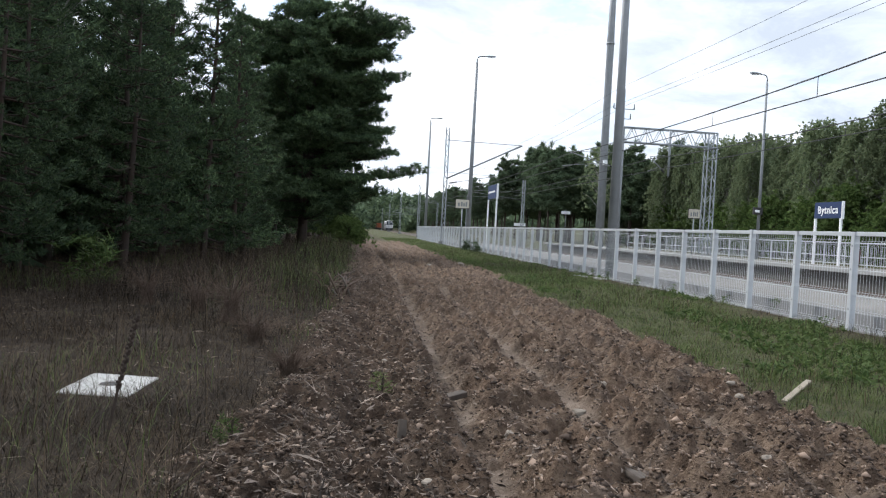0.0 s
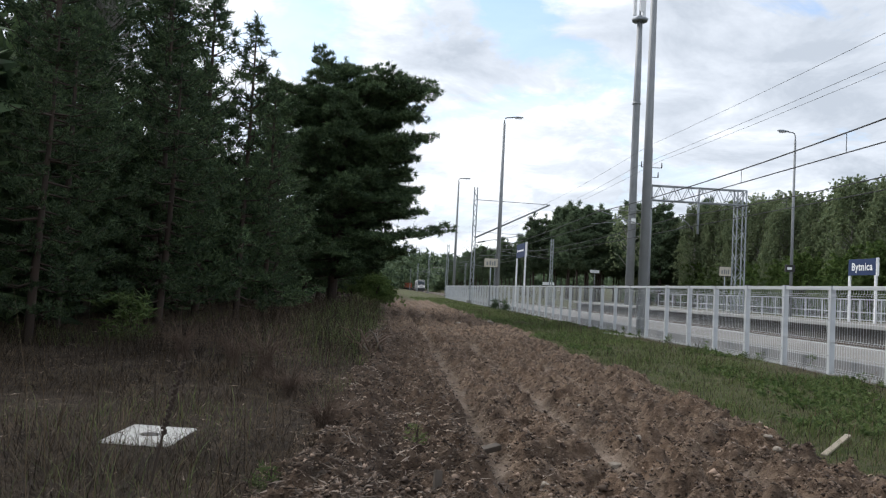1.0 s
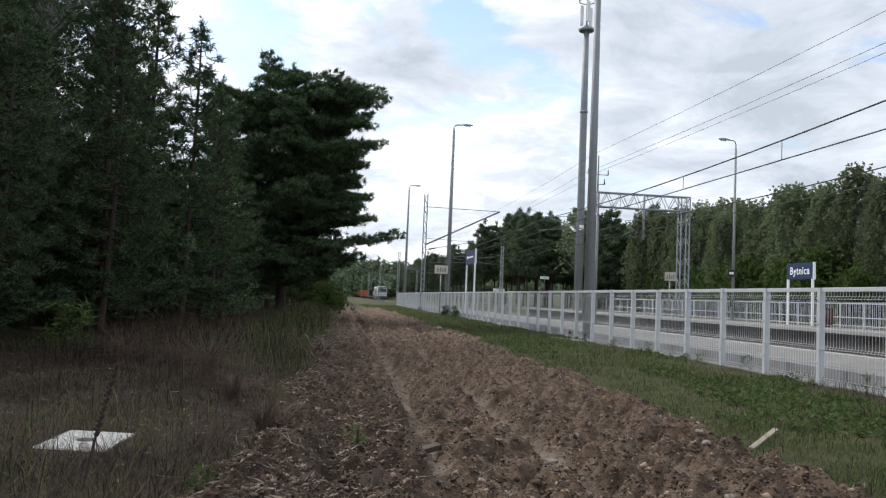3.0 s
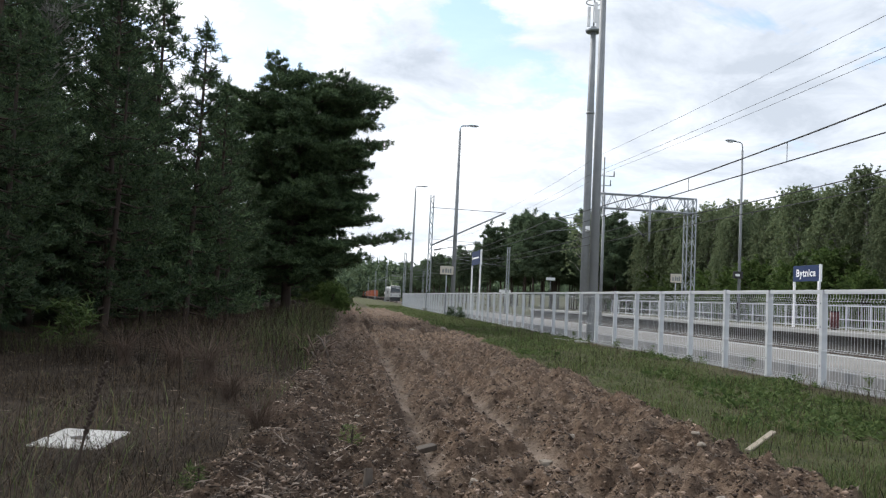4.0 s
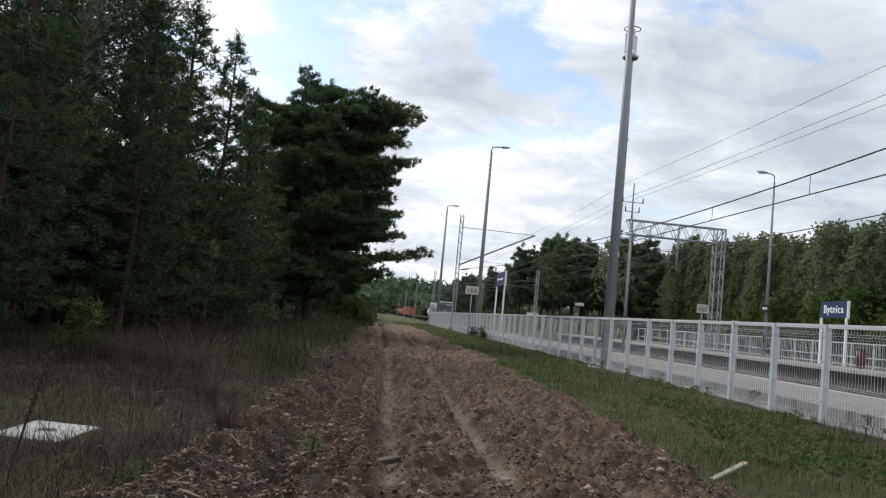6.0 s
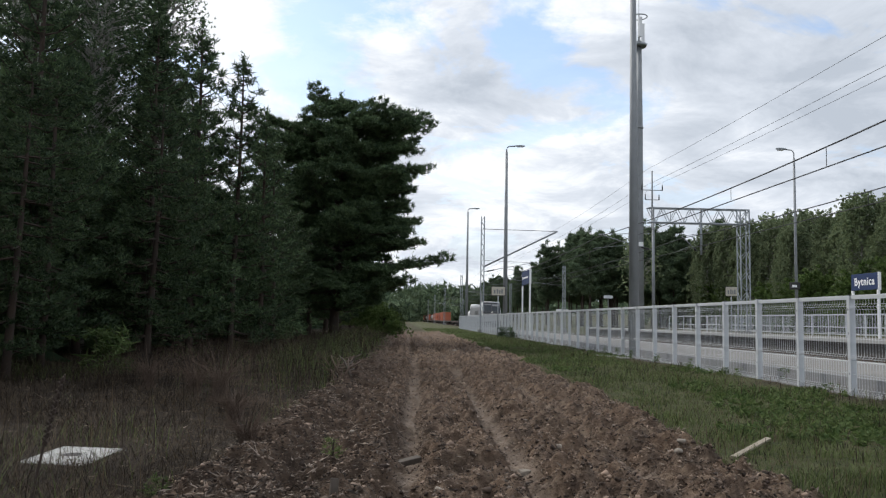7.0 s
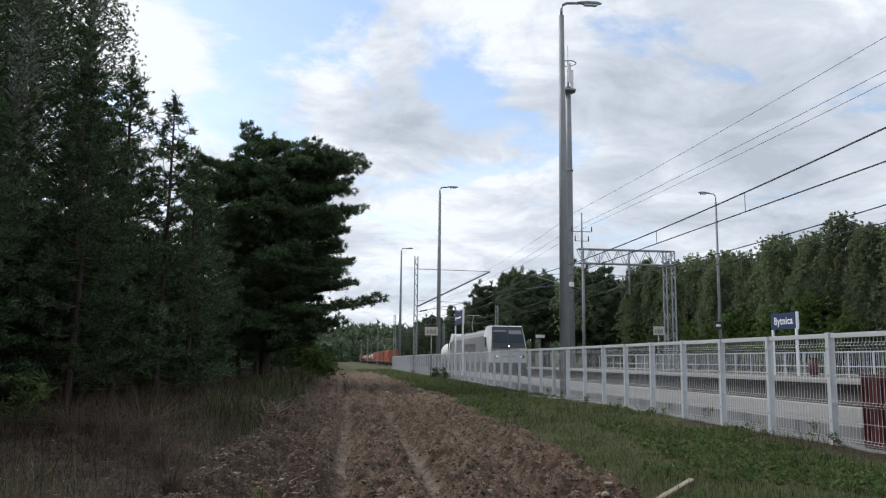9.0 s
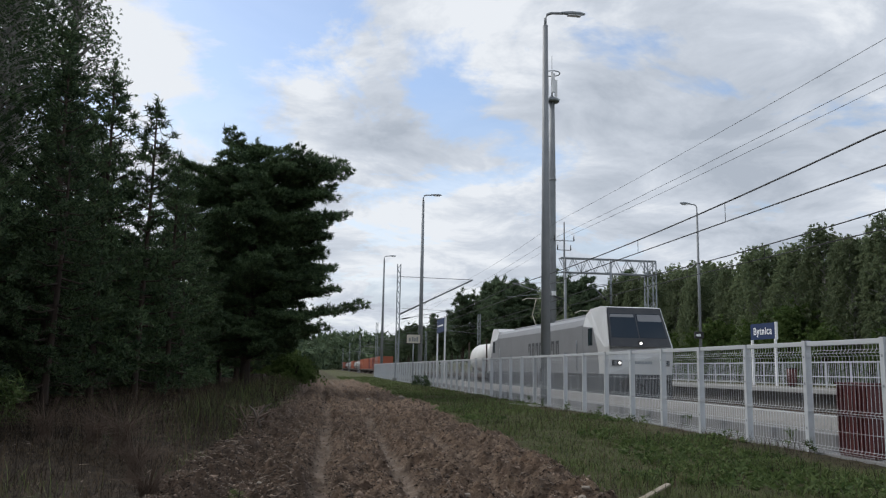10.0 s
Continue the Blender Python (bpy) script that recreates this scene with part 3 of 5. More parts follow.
def cantilever(o, x, y, s, z=6.4):
    """Bracket that holds the contact wires at x, from a support s metres to the side."""
    part("cantilever_tube", tube(B(), [(x + s, y, z + 0.1), (x, y, z + 1.15)], 0.035, 6), STEEL, o)
    part("tie_tube", tube(B(), [(x + s, y, z + 1.3), (x, y, z + 1.15)], 0.022, 6), STEEL, o)
    part("registration_arm", tube(B(), [(x + s * 0.6, y, z + 0.45), (x - s * 0.1, y, z + 0.12)], 0.02, 6), STEEL, o)
    part("insulator", tube(B(), [(x + s * 0.95, y, z + 0.13), (x + s * 0.8, y, z + 0.3)], 0.07, 8), DARK, o)


def build_gantry(y, x0, x1, zt):
    o = empty("catenary_gantry", "grey lattice steel catenary gantry over the rails", "gantry", "catenary supports")
    part("footing", box(B(), x1 - 0.5, x1 + 0.5, y - 0.5, y + 0.5, -0.8, 0.75), CONCRETE, o)
    part("tower", lattice(B(), x1 - 0.33, x1 + 0.33, y - 0.3, y + 0.3, 0.7, zt, 0.75, 0.022, 0.05), STEEL_LIGHT, o)
    part("beam", lattice(B(), x0 - 0.4, x1 + 0.35, y - 0.25, y + 0.25, zt - 1.05, zt, 0.52, 0.025, 0.05, "x"), STEEL_LIGHT, o)
    part("drop_post", tube(B(), [((x0 + x1) / 2 + 0.2, y, zt), ((x0 + x1) / 2 + 0.2, y, zt - 3.3)], 0.09, 8), STEEL_LIGHT, o)
    part("left_post", tube(B(), [(x0, y, -0.8), (x0, y, zt + 0.1)], [0.12, 0.09], 10), STEEL, o)
    part("line_mast", tube(B(), [(x0, y + 0.2, zt - 1.5), (x0, y + 0.2, 12.25)], [0.08, 0.05], 8), STEEL, o)
    for z, w in ((10.85, 0.75), (10.15, 0.5), (11.2, 0.0)):
        if w:
            part("cross_arm", tube(B(), [(x0 - w, y + 0.2, z), (x0 + w, y + 0.2, z)], 0.03, 6), STEEL, o)
            for s in (-1, 1):
                part("insulator", tube(B(), [(x0 + s * w, y + 0.2, z), (x0 + s * w, y + 0.2, z + 0.4)], [0.05, 0.03], 8), DARK, o)
    cantilever(o, TRACK_1, y, x0 - TRACK_1 - 0.1)
    cantilever(o, TRACK_2, y, x1 - TRACK_2 - 3.4)


def build_mast_single(x, y, top, boom):
    o = empty("catenary_mast", "grey lattice catenary mast with a sloping boom", "catenary mast", "catenary supports")
    part("footing", box(B(), x - 0.4, x + 0.4, y - 0.4, y + 0.4, -0.8, 0.3), CONCRETE, o)
    part("tower", lattice(B(), x - 0.17, x + 0.17, y - 0.17, y + 0.17, 0.25, top, 0.55, 0.025, 0.05), STEEL_LIGHT, o)
    if boom:
        part("boom", tube(B(), [(x + 0.1, y, 7.0), boom], 0.09, 8), STEEL, o)
        part("stay_wire", tube(B(), [(x, y, boom[2] + 0.1), (boom[0], boom[1], boom[2])], 0.03, 5), WIRE, o)
    cantilever(o, TRACK_1, y, x + 0.2 - TRACK_1)
    return o


def build_masts_and_wires():
    steel = "tall tapered grey steel platform lamp with one arm"
    street_lamp(9.70, 31.5, 15.75, 0.20, 0.105, 1, "tall tapered grey steel lamp behind the mesh fence")
    street_lamp(9.98, 72.8, 16.85, 0.22, 0.11, 1, steel)
    street_lamp(9.9, 115.5, 17.0, 0.22, 0.11, 1, steel)
    street_lamp(26.8, 53.4, 12.9, 0.11, 0.07, -0.74, "slim grey lamp post on the far platform", 0.68)
    g = empty("radio_mast", "tall grey tubular radio mast with an antenna crown", "radio mast", m=pose(24.75, 82, -0.3))
    part("shaft", tube(B(), [(0, 0, 0), (0, 0, 14), (0, 0, 22), (0, 0, 30.6)], [0.45, 0.37, 0.36, 0.27], 16), STEEL, g)
    part("flange", tube(B(), [(0, 0, 21.4), (0, 0, 21.6)], 0.42, 16), STEEL, g)
    part("lower_ring", tube(B(), [(0, 0, 30.0), (0, 0, 30.25)], [0.75, 0.85], 16), STEEL_LIGHT, g)
    ring = B()
    pts = [(0.85 * math.cos(k * math.pi / 8), 0.85 * math.sin(k * math.pi / 8), 33.2) for k in range(17)]
    tube(ring, pts, 0.06, 6)
    part("upper_ring", ring, STEEL_LIGHT, g)
    for k in range(3):
        a = k * 2.094 + 0.5
        part("antenna", box(B(), 0.55 * math.cos(a) - 0.17, 0.55 * math.cos(a) + 0.17, 0.55 * math.sin(a) - 0.12, 0.55 * math.sin(a) + 0.12, 30.5 + 0.2 * k, 32.6 + 0.2 * k, 0.04), SIGN_WHITE, g, "pale panel antenna")
    part("core_post", tube(B(), [(0, 0, 30.2), (0, 0, 33.4)], 0.09, 8), STEEL, g)
    part("lightning_rod", tube(B(), [(0, 0, 33.3), (0, 0, 35.2)], 0.025, 5), STEEL, g)
    part("cable_box", box(B(), -0.2, 0.2, -0.62, -0.36, 9.2, 9.7, 0.02), SIGN_WHITE, g)
    build_gantry(58.2, 18.75, 25.32, 9.52)
    build_mast_single(9.4, 88.0, 12.45, (17.5, 88.0, 11.0))
    for x, y, t in ((11.6, 150, 9.5), (11.6, 210, 9.5), (24.6, 120, 9.5), (24.6, 180, 9.5), (11.6, 275, 9.5), (24.6, 245, 9.5), (24.6, 320, 9.5), (11.6, 345, 9.5)):
        build_mast_single(x, y, t, None)
    w = empty("overhead_wires", "dark overhead contact wires and feeder lines", "overhead wire", kind="structure")
    ends = [-40.0, 19.0, 58.2, 120.0, 180.0, 245.0, 320.0, 420.0]
    for tx, dz in ((TRACK_1, 0.0), (TRACK_2, 0.0)):
        part("contact_wire", tube(B(), [(tx, ends[0], 6.5), (tx, 420, 6.5)], 0.023, 5), WIRE, w)
        for a, c in zip(ends, ends[1:]):
            pts = [(tx, a + (c - a) * i / 12, 7.38 - 0.33 * (1 - (2 * i / 12 - 1) ** 2)) for i in range(13)]
            part("messenger_wire", tube(B(), pts, 0.027, 5, False), WIRE, w)
            if a < 130:
                n = int((c - a) / 7)
                for i in range(1, n):
                    s = i / n
                    z = 7.38 - 0.33 * (1 - (2 * s - 1) ** 2)
                    part("dropper", tube(B(), [(tx, a + (c - a) * s, 6.5), (tx, a + (c - a) * s, z)], 0.012, 4), WIRE, w)
    for x, z in ((18.3, 12.3), (17.55, 10.8), (19.05, 11.2)):
        for a, c in ((-30.0, 58.4), (58.4, 120), (120, 180), (180, 260)):
            pts = [(x, a + (c - a) * i / 12, z - 0.5 * (1 - (2 * i / 12 - 1) ** 2)) for i in range(13)]
            part("feeder_wire", tube(B(), pts, 0.0095, 5, False), WIRE, w)


def text_mesh(name, body, size, mat, parent, m):
    c = bpy.data.curves.new(name, "FONT")
    c.offset, c.space_character = 0.012, 1.12
    c.body, c.size, c.extrude, c.align_x, c.align_y = body, size, 0.004, "CENTER", "CENTER"
    tmp = new("tmp_text", c)
    bpy.context.view_layer.update()
    me = bpy.data.meshes.new_from_object(tmp.evaluated_get(bpy.context.evaluated_depsgraph_get()))
    bpy.data.objects.remove(tmp)
    me.materials.append(mat)
    return link(name, me, parent, m=m)


def station_sign(x, y, zbase, zlo, zhi, width, words):
    """Panel parallel to the rails on two posts, its face towards -x."""
    o = empty("station_sign", "navy station name sign with white lettering on white posts" if words else "navy platform sign on two tall white posts", "station sign", "station signs", pose(x, y, zbase))
    h = zhi - zlo
    panel = part("panel", box(B(), -0.05, 0.05, -width / 2, width / 2, zlo - zbase, zhi - zbase, 0.012), BLUE, o, "navy panel")
    part("side_trim", box(B(), -0.07, 0.07, -width / 2 - 0.09, -width / 2 - 0.004, zlo - zbase - 0.05, zhi - zbase + 0.02, 0.01), SIGN_WHITE, o)
    for s in (-1, 1):
        part("post", box(B(), -0.055, 0.055, s * width * 0.47 - 0.07, s * width * 0.47 + 0.07, 0, zlo - zbase - 0.004, 0.01), SIGN_WHITE, o, "white square post")
    mid = (zlo + zhi) / 2 - zbase
    if words:
        text_mesh("lettering", words, 0.60, SIGN_WHITE, panel, pose(-0.056, 0.0, mid, 90, 0, -90))
    else:
        part("white_bar", box(B(), -0.058, -0.052, -width * 0.3, width * 0.3, mid - 0.06, mid + 0.06), SIGN_WHITE, panel)
        part("white_bar", box(B(), -0.058, -0.052, width * 0.34, width * 0.40, mid - 0.12, mid + 0.12), SIGN_WHITE, panel)
    return o


def plate_sign(x, y, zbase, zlo, zhi, w, label):
    o = empty("track_sign", label, "sign", "track signs", pose(x, y, zbase))
    plate = part("plate", box(B(), -w / 2, w / 2, -0.02, 0.02, zlo - zbase, zhi - zbase, 0.01), CREAM, o, "cream plate")
    part("rim", box(B(), -w / 2 - 0.04, w / 2 + 0.04, 0.024, 0.04, zlo - zbase - 0.04, zhi - zbase + 0.04, 0.008), DARK, plate, "dark rim")
    hh = zhi - zlo
    for i, (a, c) in enumerate(((-0.34, -0.22), (-0.12, 0.0), (0.06, 0.16), (0.22, 0.34))):
        part("dark_bar", box(B(), a * w, c * w, -0.026, -0.022, zlo - zbase + 0.2 * hh, zlo - zbase + (0.62 + 0.1 * (i % 2)) * hh), STEEL, plate)
    part("post", tube(B(), [(0, 0.06, 0), (0, 0.06, zlo - zbase + 0.2)], 0.045, 8), STEEL_LIGHT, o)


def build_signs():
    station_sign(26.3, 44.55, 0.68, 3.30, 4.21, 2.62, "Bytnica")
    station_sign(10.3, 62.6, 0.30, 4.05, 5.10, 4.0, "")
    plate_sign(9.32, 72.4, 0.02, 3.50, 4.24, 1.18, "cream track sign with dark marks on a thin post")
    plate_sign(25.06, 59.8, 0.68, 3.38, 4.04, 0.86, "small cream track sign with dark marks by the gantry")
    # red grit bin by the fence and a red bin over on the far side
    o = empty("grit_box", "faded red steel box with ribs standing by the fence", "storage box", m=pose(9.58, 12.86, 0.028))
    part("body", box(B(), -0.13, 0.13, -0.43, 0.43, 0, 1.12, 0.015), RED, o)
    part("lid", box(B(), -0.15, 0.15, -0.46, 0.46, 1.12, 1.16, 0.012), RED, o)
    for k in range(8):
        part("rib", box(B(), -0.15, -0.131, -0.40 + 0.114 * k - 0.02, -0.40 + 0.114 * k + 0.02, 0.06, 1.08, 0.005), RED, o)
    o = empty("litter_bin", "small red litter bin on the far platform", "bin", m=pose(26.2, 41.7, 0.68))
    part("body", tube(B(), [(0, 0, 0.05), (0, 0, 0.95)], [0.22, 0.26], 12), RED, o)
    part("rim", tube(B(), [(0, 0, 0.95), (0, 0, 1.0)], 0.28, 12), DARK, o)
    part("foot", tube(B(), [(0, 0, 0), (0, 0, 0.05)], 0.15, 12), DARK, o)
    o = empty("speaker_box", "small dark box with a pale plate on a lamp post", "sign box", m=pose(26.75, 53.3, 3.7))
    part("case", box(B(), -0.42, 0.20, -0.1, 0.1, -0.05, 0.42, 0.02), DARK, o)
    part("plate", box(B(), -0.34, -0.02, -0.112, -0.104, 0.09, 0.25), SIGN_WHITE, o)


# ---- train ----
# Built with its nose at y = 0 and the rest behind it (+y), x = 0 on the track's middle, z = 0 on the rails.
def loft(bm, sections, smooth=False):
    """Skin through rings of equal length, closed at both ends."""
    rings = [[bm.verts.new(p) for p in s] for s in sections]
    n = len(rings[0])
    for a, b in zip(rings, rings[1:]):
        for k in range(n):
            bm.faces.new((a[k], a[(k + 1) % n], b[(k + 1) % n], b[k])).smooth = smooth
    bm.faces.new(rings[0][::-1])
    bm.faces.new(rings[-1])
    bmesh.ops.recalc_face_normals(bm, faces=bm.faces[:])
    return bm


def ring(y_low, y_mid, y_top, w_low, w_mid, w_top, z0, z1, z2):
    """Cross outline of a cab: foot, waist and roof edge, each at its own y."""
    return [(-w_low, y_low, z0), (-w_mid, y_mid, z1), (-w_top, y_top, z2), (w_top, y_top, z2), (w_mid, y_mid, z1), (w_low, y_low, z0)]


def wheelset(o, y, r=0.6):
    for s in (-1, 1):
        part("wheel", tube(B(), [(s * 0.70, y, r), (s * 0.83, y, r)], r, 20), RUST, o)
    part("axle", tube(B(), [(-0.7, y, r), (0.7, y, r)], 0.09, 8), RUST, o)


def locomotive(name, y0, label):
    """Boxy electric locomotive, both cabs alike."""
    LEN = 25.2
    o = empty(name, label, "locomotive", "train vehicles", pose(0, y0, 0))
    body = [(-1.49, 1.35), (-1.49, 3.55), (-1.40, 3.85), (-1.22, 4.02), (1.22, 4.02), (1.40, 3.85), (1.49, 3.55), (1.49, 1.35)]
    part("body_side", prism(B(), body, 3.3, LEN - 3.3), LOCO_GREY, o, "silver side walls")
    part("roof_hatch", box(B(), -1.0, 1.0, 4.2, 9.6, 4.02, 4.16, 0.05), LOCO_GREY, o)
    part("roof_hatch", box(B(), -1.0, 1.0, 13.2, 19.0, 4.02, 4.16, 0.05), LOCO_GREY, o)
    part("underframe", prism(B(), [(-1.46, 0.45), (1.46, 0.45), (1.47, 1.345), (-1.47, 1.345)], 1.0, LEN - 1.0), LOCO_DARK, o, "graphite underframe")
    for end in (0, 1):
        s = (lambda y: y) if end == 0 else (lambda y: LEN - y)
        secs = [ring(s(0.10), s(0.0), s(0.85), 1.42, 1.44, 1.26, 1.36, 2.52, 4.28),
                ring(s(0.40), s(0.45), s(1.45), 1.485, 1.492, 1.30, 1.36, 2.52, 4.36),
                ring(s(2.30), s(1.75), s(2.75), 1.494, 1.496, 1.34, 1.36, 3.20, 4.30),
                ring(s(3.29), s(3.29), s(3.29), 1.494, 1.496, 1.36, 1.36, 3.55, 4.06)]
        cab = part("cab", loft(B(), secs), LOCO, o, "white cab shell")
        # grey lower cab side, shading put into colour, in line with the body's wall
        for sg in (-1, 1):
            b = B()
            q = [b.verts.new((sg * x, s(y), z)) for x in (1.490, 1.5025) for y, z in ((3.29, 1.37), (1.15, 1.37), (1.35, 2.45), (1.95, 3.42), (3.29, 3.52))]
            n = 5
            b.faces.new(q[:n])
            b.faces.new(q[n:][::-1])
            for k in range(n):
                b.faces.new((q[k], q[(k + 1) % n], q[n + (k + 1) % n], q[n + k]))
            bmesh.ops.recalc_face_normals(b, faces=b.faces[:])
            part("side_panel", b, LOCO_GREY, cab, "cab side panel with shading in its grey")
        for sg in (-1, 1):
            # pale chamfer at the windscreen's edge and the side window
            part("side_window", box(B(), sg * 1.50 - 0.012, sg * 1.50 + 0.012, min(s(2.0), s(2.6)), max(s(2.0), s(2.6)), 2.62, 3.40, 0.01), GLASS, cab, "dark cab side window")
            part("cab_door", box(B(), sg * 1.495 - 0.008, sg * 1.495 + 0.008, min(s(3.35), s(4.15)), max(s(3.35), s(4.15)), 1.40, 3.60, 0.006), LOCO_GREY, o)
            part("handrail", tube(B(), [(sg * 1.53, s(4.25), 1.5), (sg * 1.53, s(4.25), 2.9)], 0.018, 6), STEEL_LIGHT, o)
        fwd = -1 if end == 0 else 1

        def face_quad(bm, x0, x1, z0, z1, out=0.02, inset=0.0):
            """Plate that lies on the raked front between heights z0 and z1."""
            def yy(z):
                return s(0.85 * (z - 2.52) / 1.76) + fwd * out if z > 2.52 else s(0.10 * (2.52 - z) / 1.16) + fwd * out
            q = []
            for dy in (0.0, -fwd * 0.05):
                for x, z in ((x0, z0), (x1, z0), (x1 * (1 - inset), z1), (x0 * (1 - inset), z1)):
                    q.append(bm.verts.new((x, yy(z) + dy, z)))
            for f in ((0, 1, 2, 3), (4, 7, 6, 5), (0, 4, 5, 1), (1, 5, 6, 2), (2, 6, 7, 3), (3, 7, 4, 0)):
                bm.faces.new([q[k] for k in f])
            bmesh.ops.recalc_face_normals(bm, faces=bm.faces[:])
            return bm

        mask = part("front_mask", face_quad(B(), -1.38, 1.38, 2.53, 4.27, 0.012, 0.11), LOCO_DARK, o, "black front mask")
        for x0, x1 in ((-1.26, -0.03), (0.03, 1.26)):
            part("windscreen", face_quad(B(), x0, x1, 2.92, 4.0, 0.022, 0.08), GLASS, mask, "dark windscreen pane")
        part("sun_blind", face_quad(B(), 0.08, 1.18, 3.66, 3.97, 0.027, 0.03), LOCO_GREY, mask, "pale pulled-down sun blind")
        part("sun_blind", face_quad(B(), -1.18, -0.08, 3.84, 3.97, 0.027, 0.03), LOCO_GREY, mask, "pale rolled-up sun blind")
        part("wiper", tube(B(), [(-0.1, s(0.3) + fwd * 0.06, 2.9), (-0.25, s(0.55) + fwd * 0.06, 3.5)], 0.015, 5), DARK, mask)
        part("wiper", tube(B(), [(0.9, s(0.3) + fwd * 0.06, 2.9), (0.72, s(0.55) + fwd * 0.06, 3.5)], 0.015, 5), DARK, mask)
        part("grey_bar", face_quad(B(), -0.5, 0.5, 1.80, 1.92, 0.012), STEEL_LIGHT, o)
        lit = HEADLIGHT if end == 0 and name == "locomotive" else SIGN_WHITE
        for x, z in ((-1.08, 1.84), (1.08, 1.84), (0.0, 2.68)):
            y0, y1, y2 = (0.15, -0.02, -0.03) if z < 2 else (0.20, 0.04, 0.03)
            housing = part("headlight_housing", box(B(), x - 0.2, x + 0.2, min(s(y0), s(y1)), max(s(y0), s(y1)), z - 0.12, z + 0.12, 0.03) if z < 2 else tube(B(), [(x, s(y0), z), (x, s(y1), z)], 0.14, 14), DARK, o)
            for dx in ((-0.09, 0.09) if z < 2 else (0.0,)):
                bright = lit if (dx > 0) == (x < 0) or z > 2 else GLASS
                part("headlight", tube(B(), [(x + dx, s(y1), z), (x + dx, s(y2), z)], 0.06, 12), bright, housing, "lit round headlight" if bright is HEADLIGHT else "")
        part("lower_front", loft(B(), [[(-1.40, s(0.08), 0.35), (1.40, s(0.08), 0.35), (1.40, s(0.06), 1.35), (-1.40, s(0.06), 1.35)],
                                       [(-1.47, s(1.1), 0.30), (1.47, s(1.1), 0.30), (1.47, s(1.1), 1.35), (-1.47, s(1.1), 1.35)]]), LOCO_DARK, o, "graphite front apron")
        for x in (-0.88, 0.88):
            part("buffer", tube(B(), [(x, s(0.1), 0.95), (x, s(-0.45), 0.95), (x, s(-0.46), 0.95), (x, s(-0.52), 0.95)], [0.1, 0.1, 0.24, 0.23], 14), DARK, o)
        part("coupling_hook", tube(B(), [(0, s(0.1), 0.9), (0, s(-0.3), 0.9), (0, s(-0.34), 0.7)], 0.06, 8), DARK, o)
    # the operator's mark on both sides, as plain dark strokes
    for sg in (-1, 1):
        for k in range(8):
            a = 7.3 + 0.80 * k
            for y0, y1, z0, z1 in ((a, a + 0.16, 2.25, 3.0), (a + 0.165, a + 0.34, 2.84, 3.0), (a + 0.345, a + 0.5, 2.25 + 0.25 * (k % 2), 3.0)):
                part("dark_stroke", box(B(), sg * 1.492 - 0.006, sg * 1.492 + 0.006, y0, y1, z0, z1), LOCO_DARK, o)
    # pantograph, folded at the front and raised at the back
    for yb, up in ((6.4, 0.22), (17.2, 1.75)):
        pan = part("pantograph_base", box(B(), -0.6, 0.6, yb - 0.5, yb + 0.5, 4.17, 4.26, 0.02), DARK, o)
        part("pantograph_arm", tube(B(), [(0, yb, 4.26), (0, yb + 0.95, 4.26 + up * 0.45), (0, yb - 0.05, 4.26 + up)], 0.04, 6), CREAM, pan)
        part("pantograph_head", tube(B(), [(-0.9, yb, 4.16 + up), (-0.6, yb, 4.29 + up), (0.6, yb, 4.29 + up), (0.9, yb, 4.16 + up)], 0.03, 6), CREAM, pan)
    for y in (3.4, 6.0, LEN - 6.0, LEN - 3.4):
        wheelset(o, y)
    return o


def wagon_base(o, length):
    part("underframe", box(B(), -1.3, 1.3, 0.35, length - 0.35, 0.85, 1.15, 0.03), RUST, o, "rusty flat underframe")
    part("sill", prism(B(), [(-0.25, 0.55), (0.25, 0.55), (0.25, 0.86), (-0.25, 0.86)], length * 0.2, length * 0.8), RUST, o)
    for y in (0.1, length - 0.1):
        part("buffer_beam", box(B(), -1.25, 1.25, y - 0.1, y + 0.1, 0.8, 1.2, 0.02), DARK, o)
    for y in (2.0, 3.8, length - 3.8, length - 2.0):
        wheelset(o, y, 0.46)
    for y in (2.9, length - 2.9):
        part("bogie_frame", box(B(), -1.0, 1.0, y - 1.4, y + 1.4, 0.4, 0.7, 0.05), DARK, o)


def container(o, y0, length, mat, height=2.6):
    b = box(B(), -1.22, 1.22, y0, y0 + length, 1.18, 1.18 + height, 0.02)
    case = part("container", b, mat, o)
    n = int(length / 0.6)
    for sg in (-1, 1):
        for k in range(n):
            y = y0 + 0.3 + (length - 0.6) * k / (n - 1)
            part("corrugation", box(B(), sg * 1.22 - 0.03, sg * 1.22 + 0.03, y - 0.14, y + 0.14, 1.32, 1.02 + height, 0.008), mat, case)


def tank(o, y0, length):
    b = tube(B(), [(0, y0, 2.4), (0, y0 + 0.3, 2.4), (0, y0 + length - 0.3, 2.4), (0, y0 + length, 2.4)], [0.7, 1.15, 1.15, 0.7], 20)
    part("tank", b, TANK, o, "white tank")
    for y in (y0, y0 + length):
        for sg in (-1, 1):
            part("frame_post", box(B(), sg * 1.18 - 0.05, sg * 1.18 + 0.05, y - 0.05, y + 0.05, 1.18, 3.7), RUST, o)


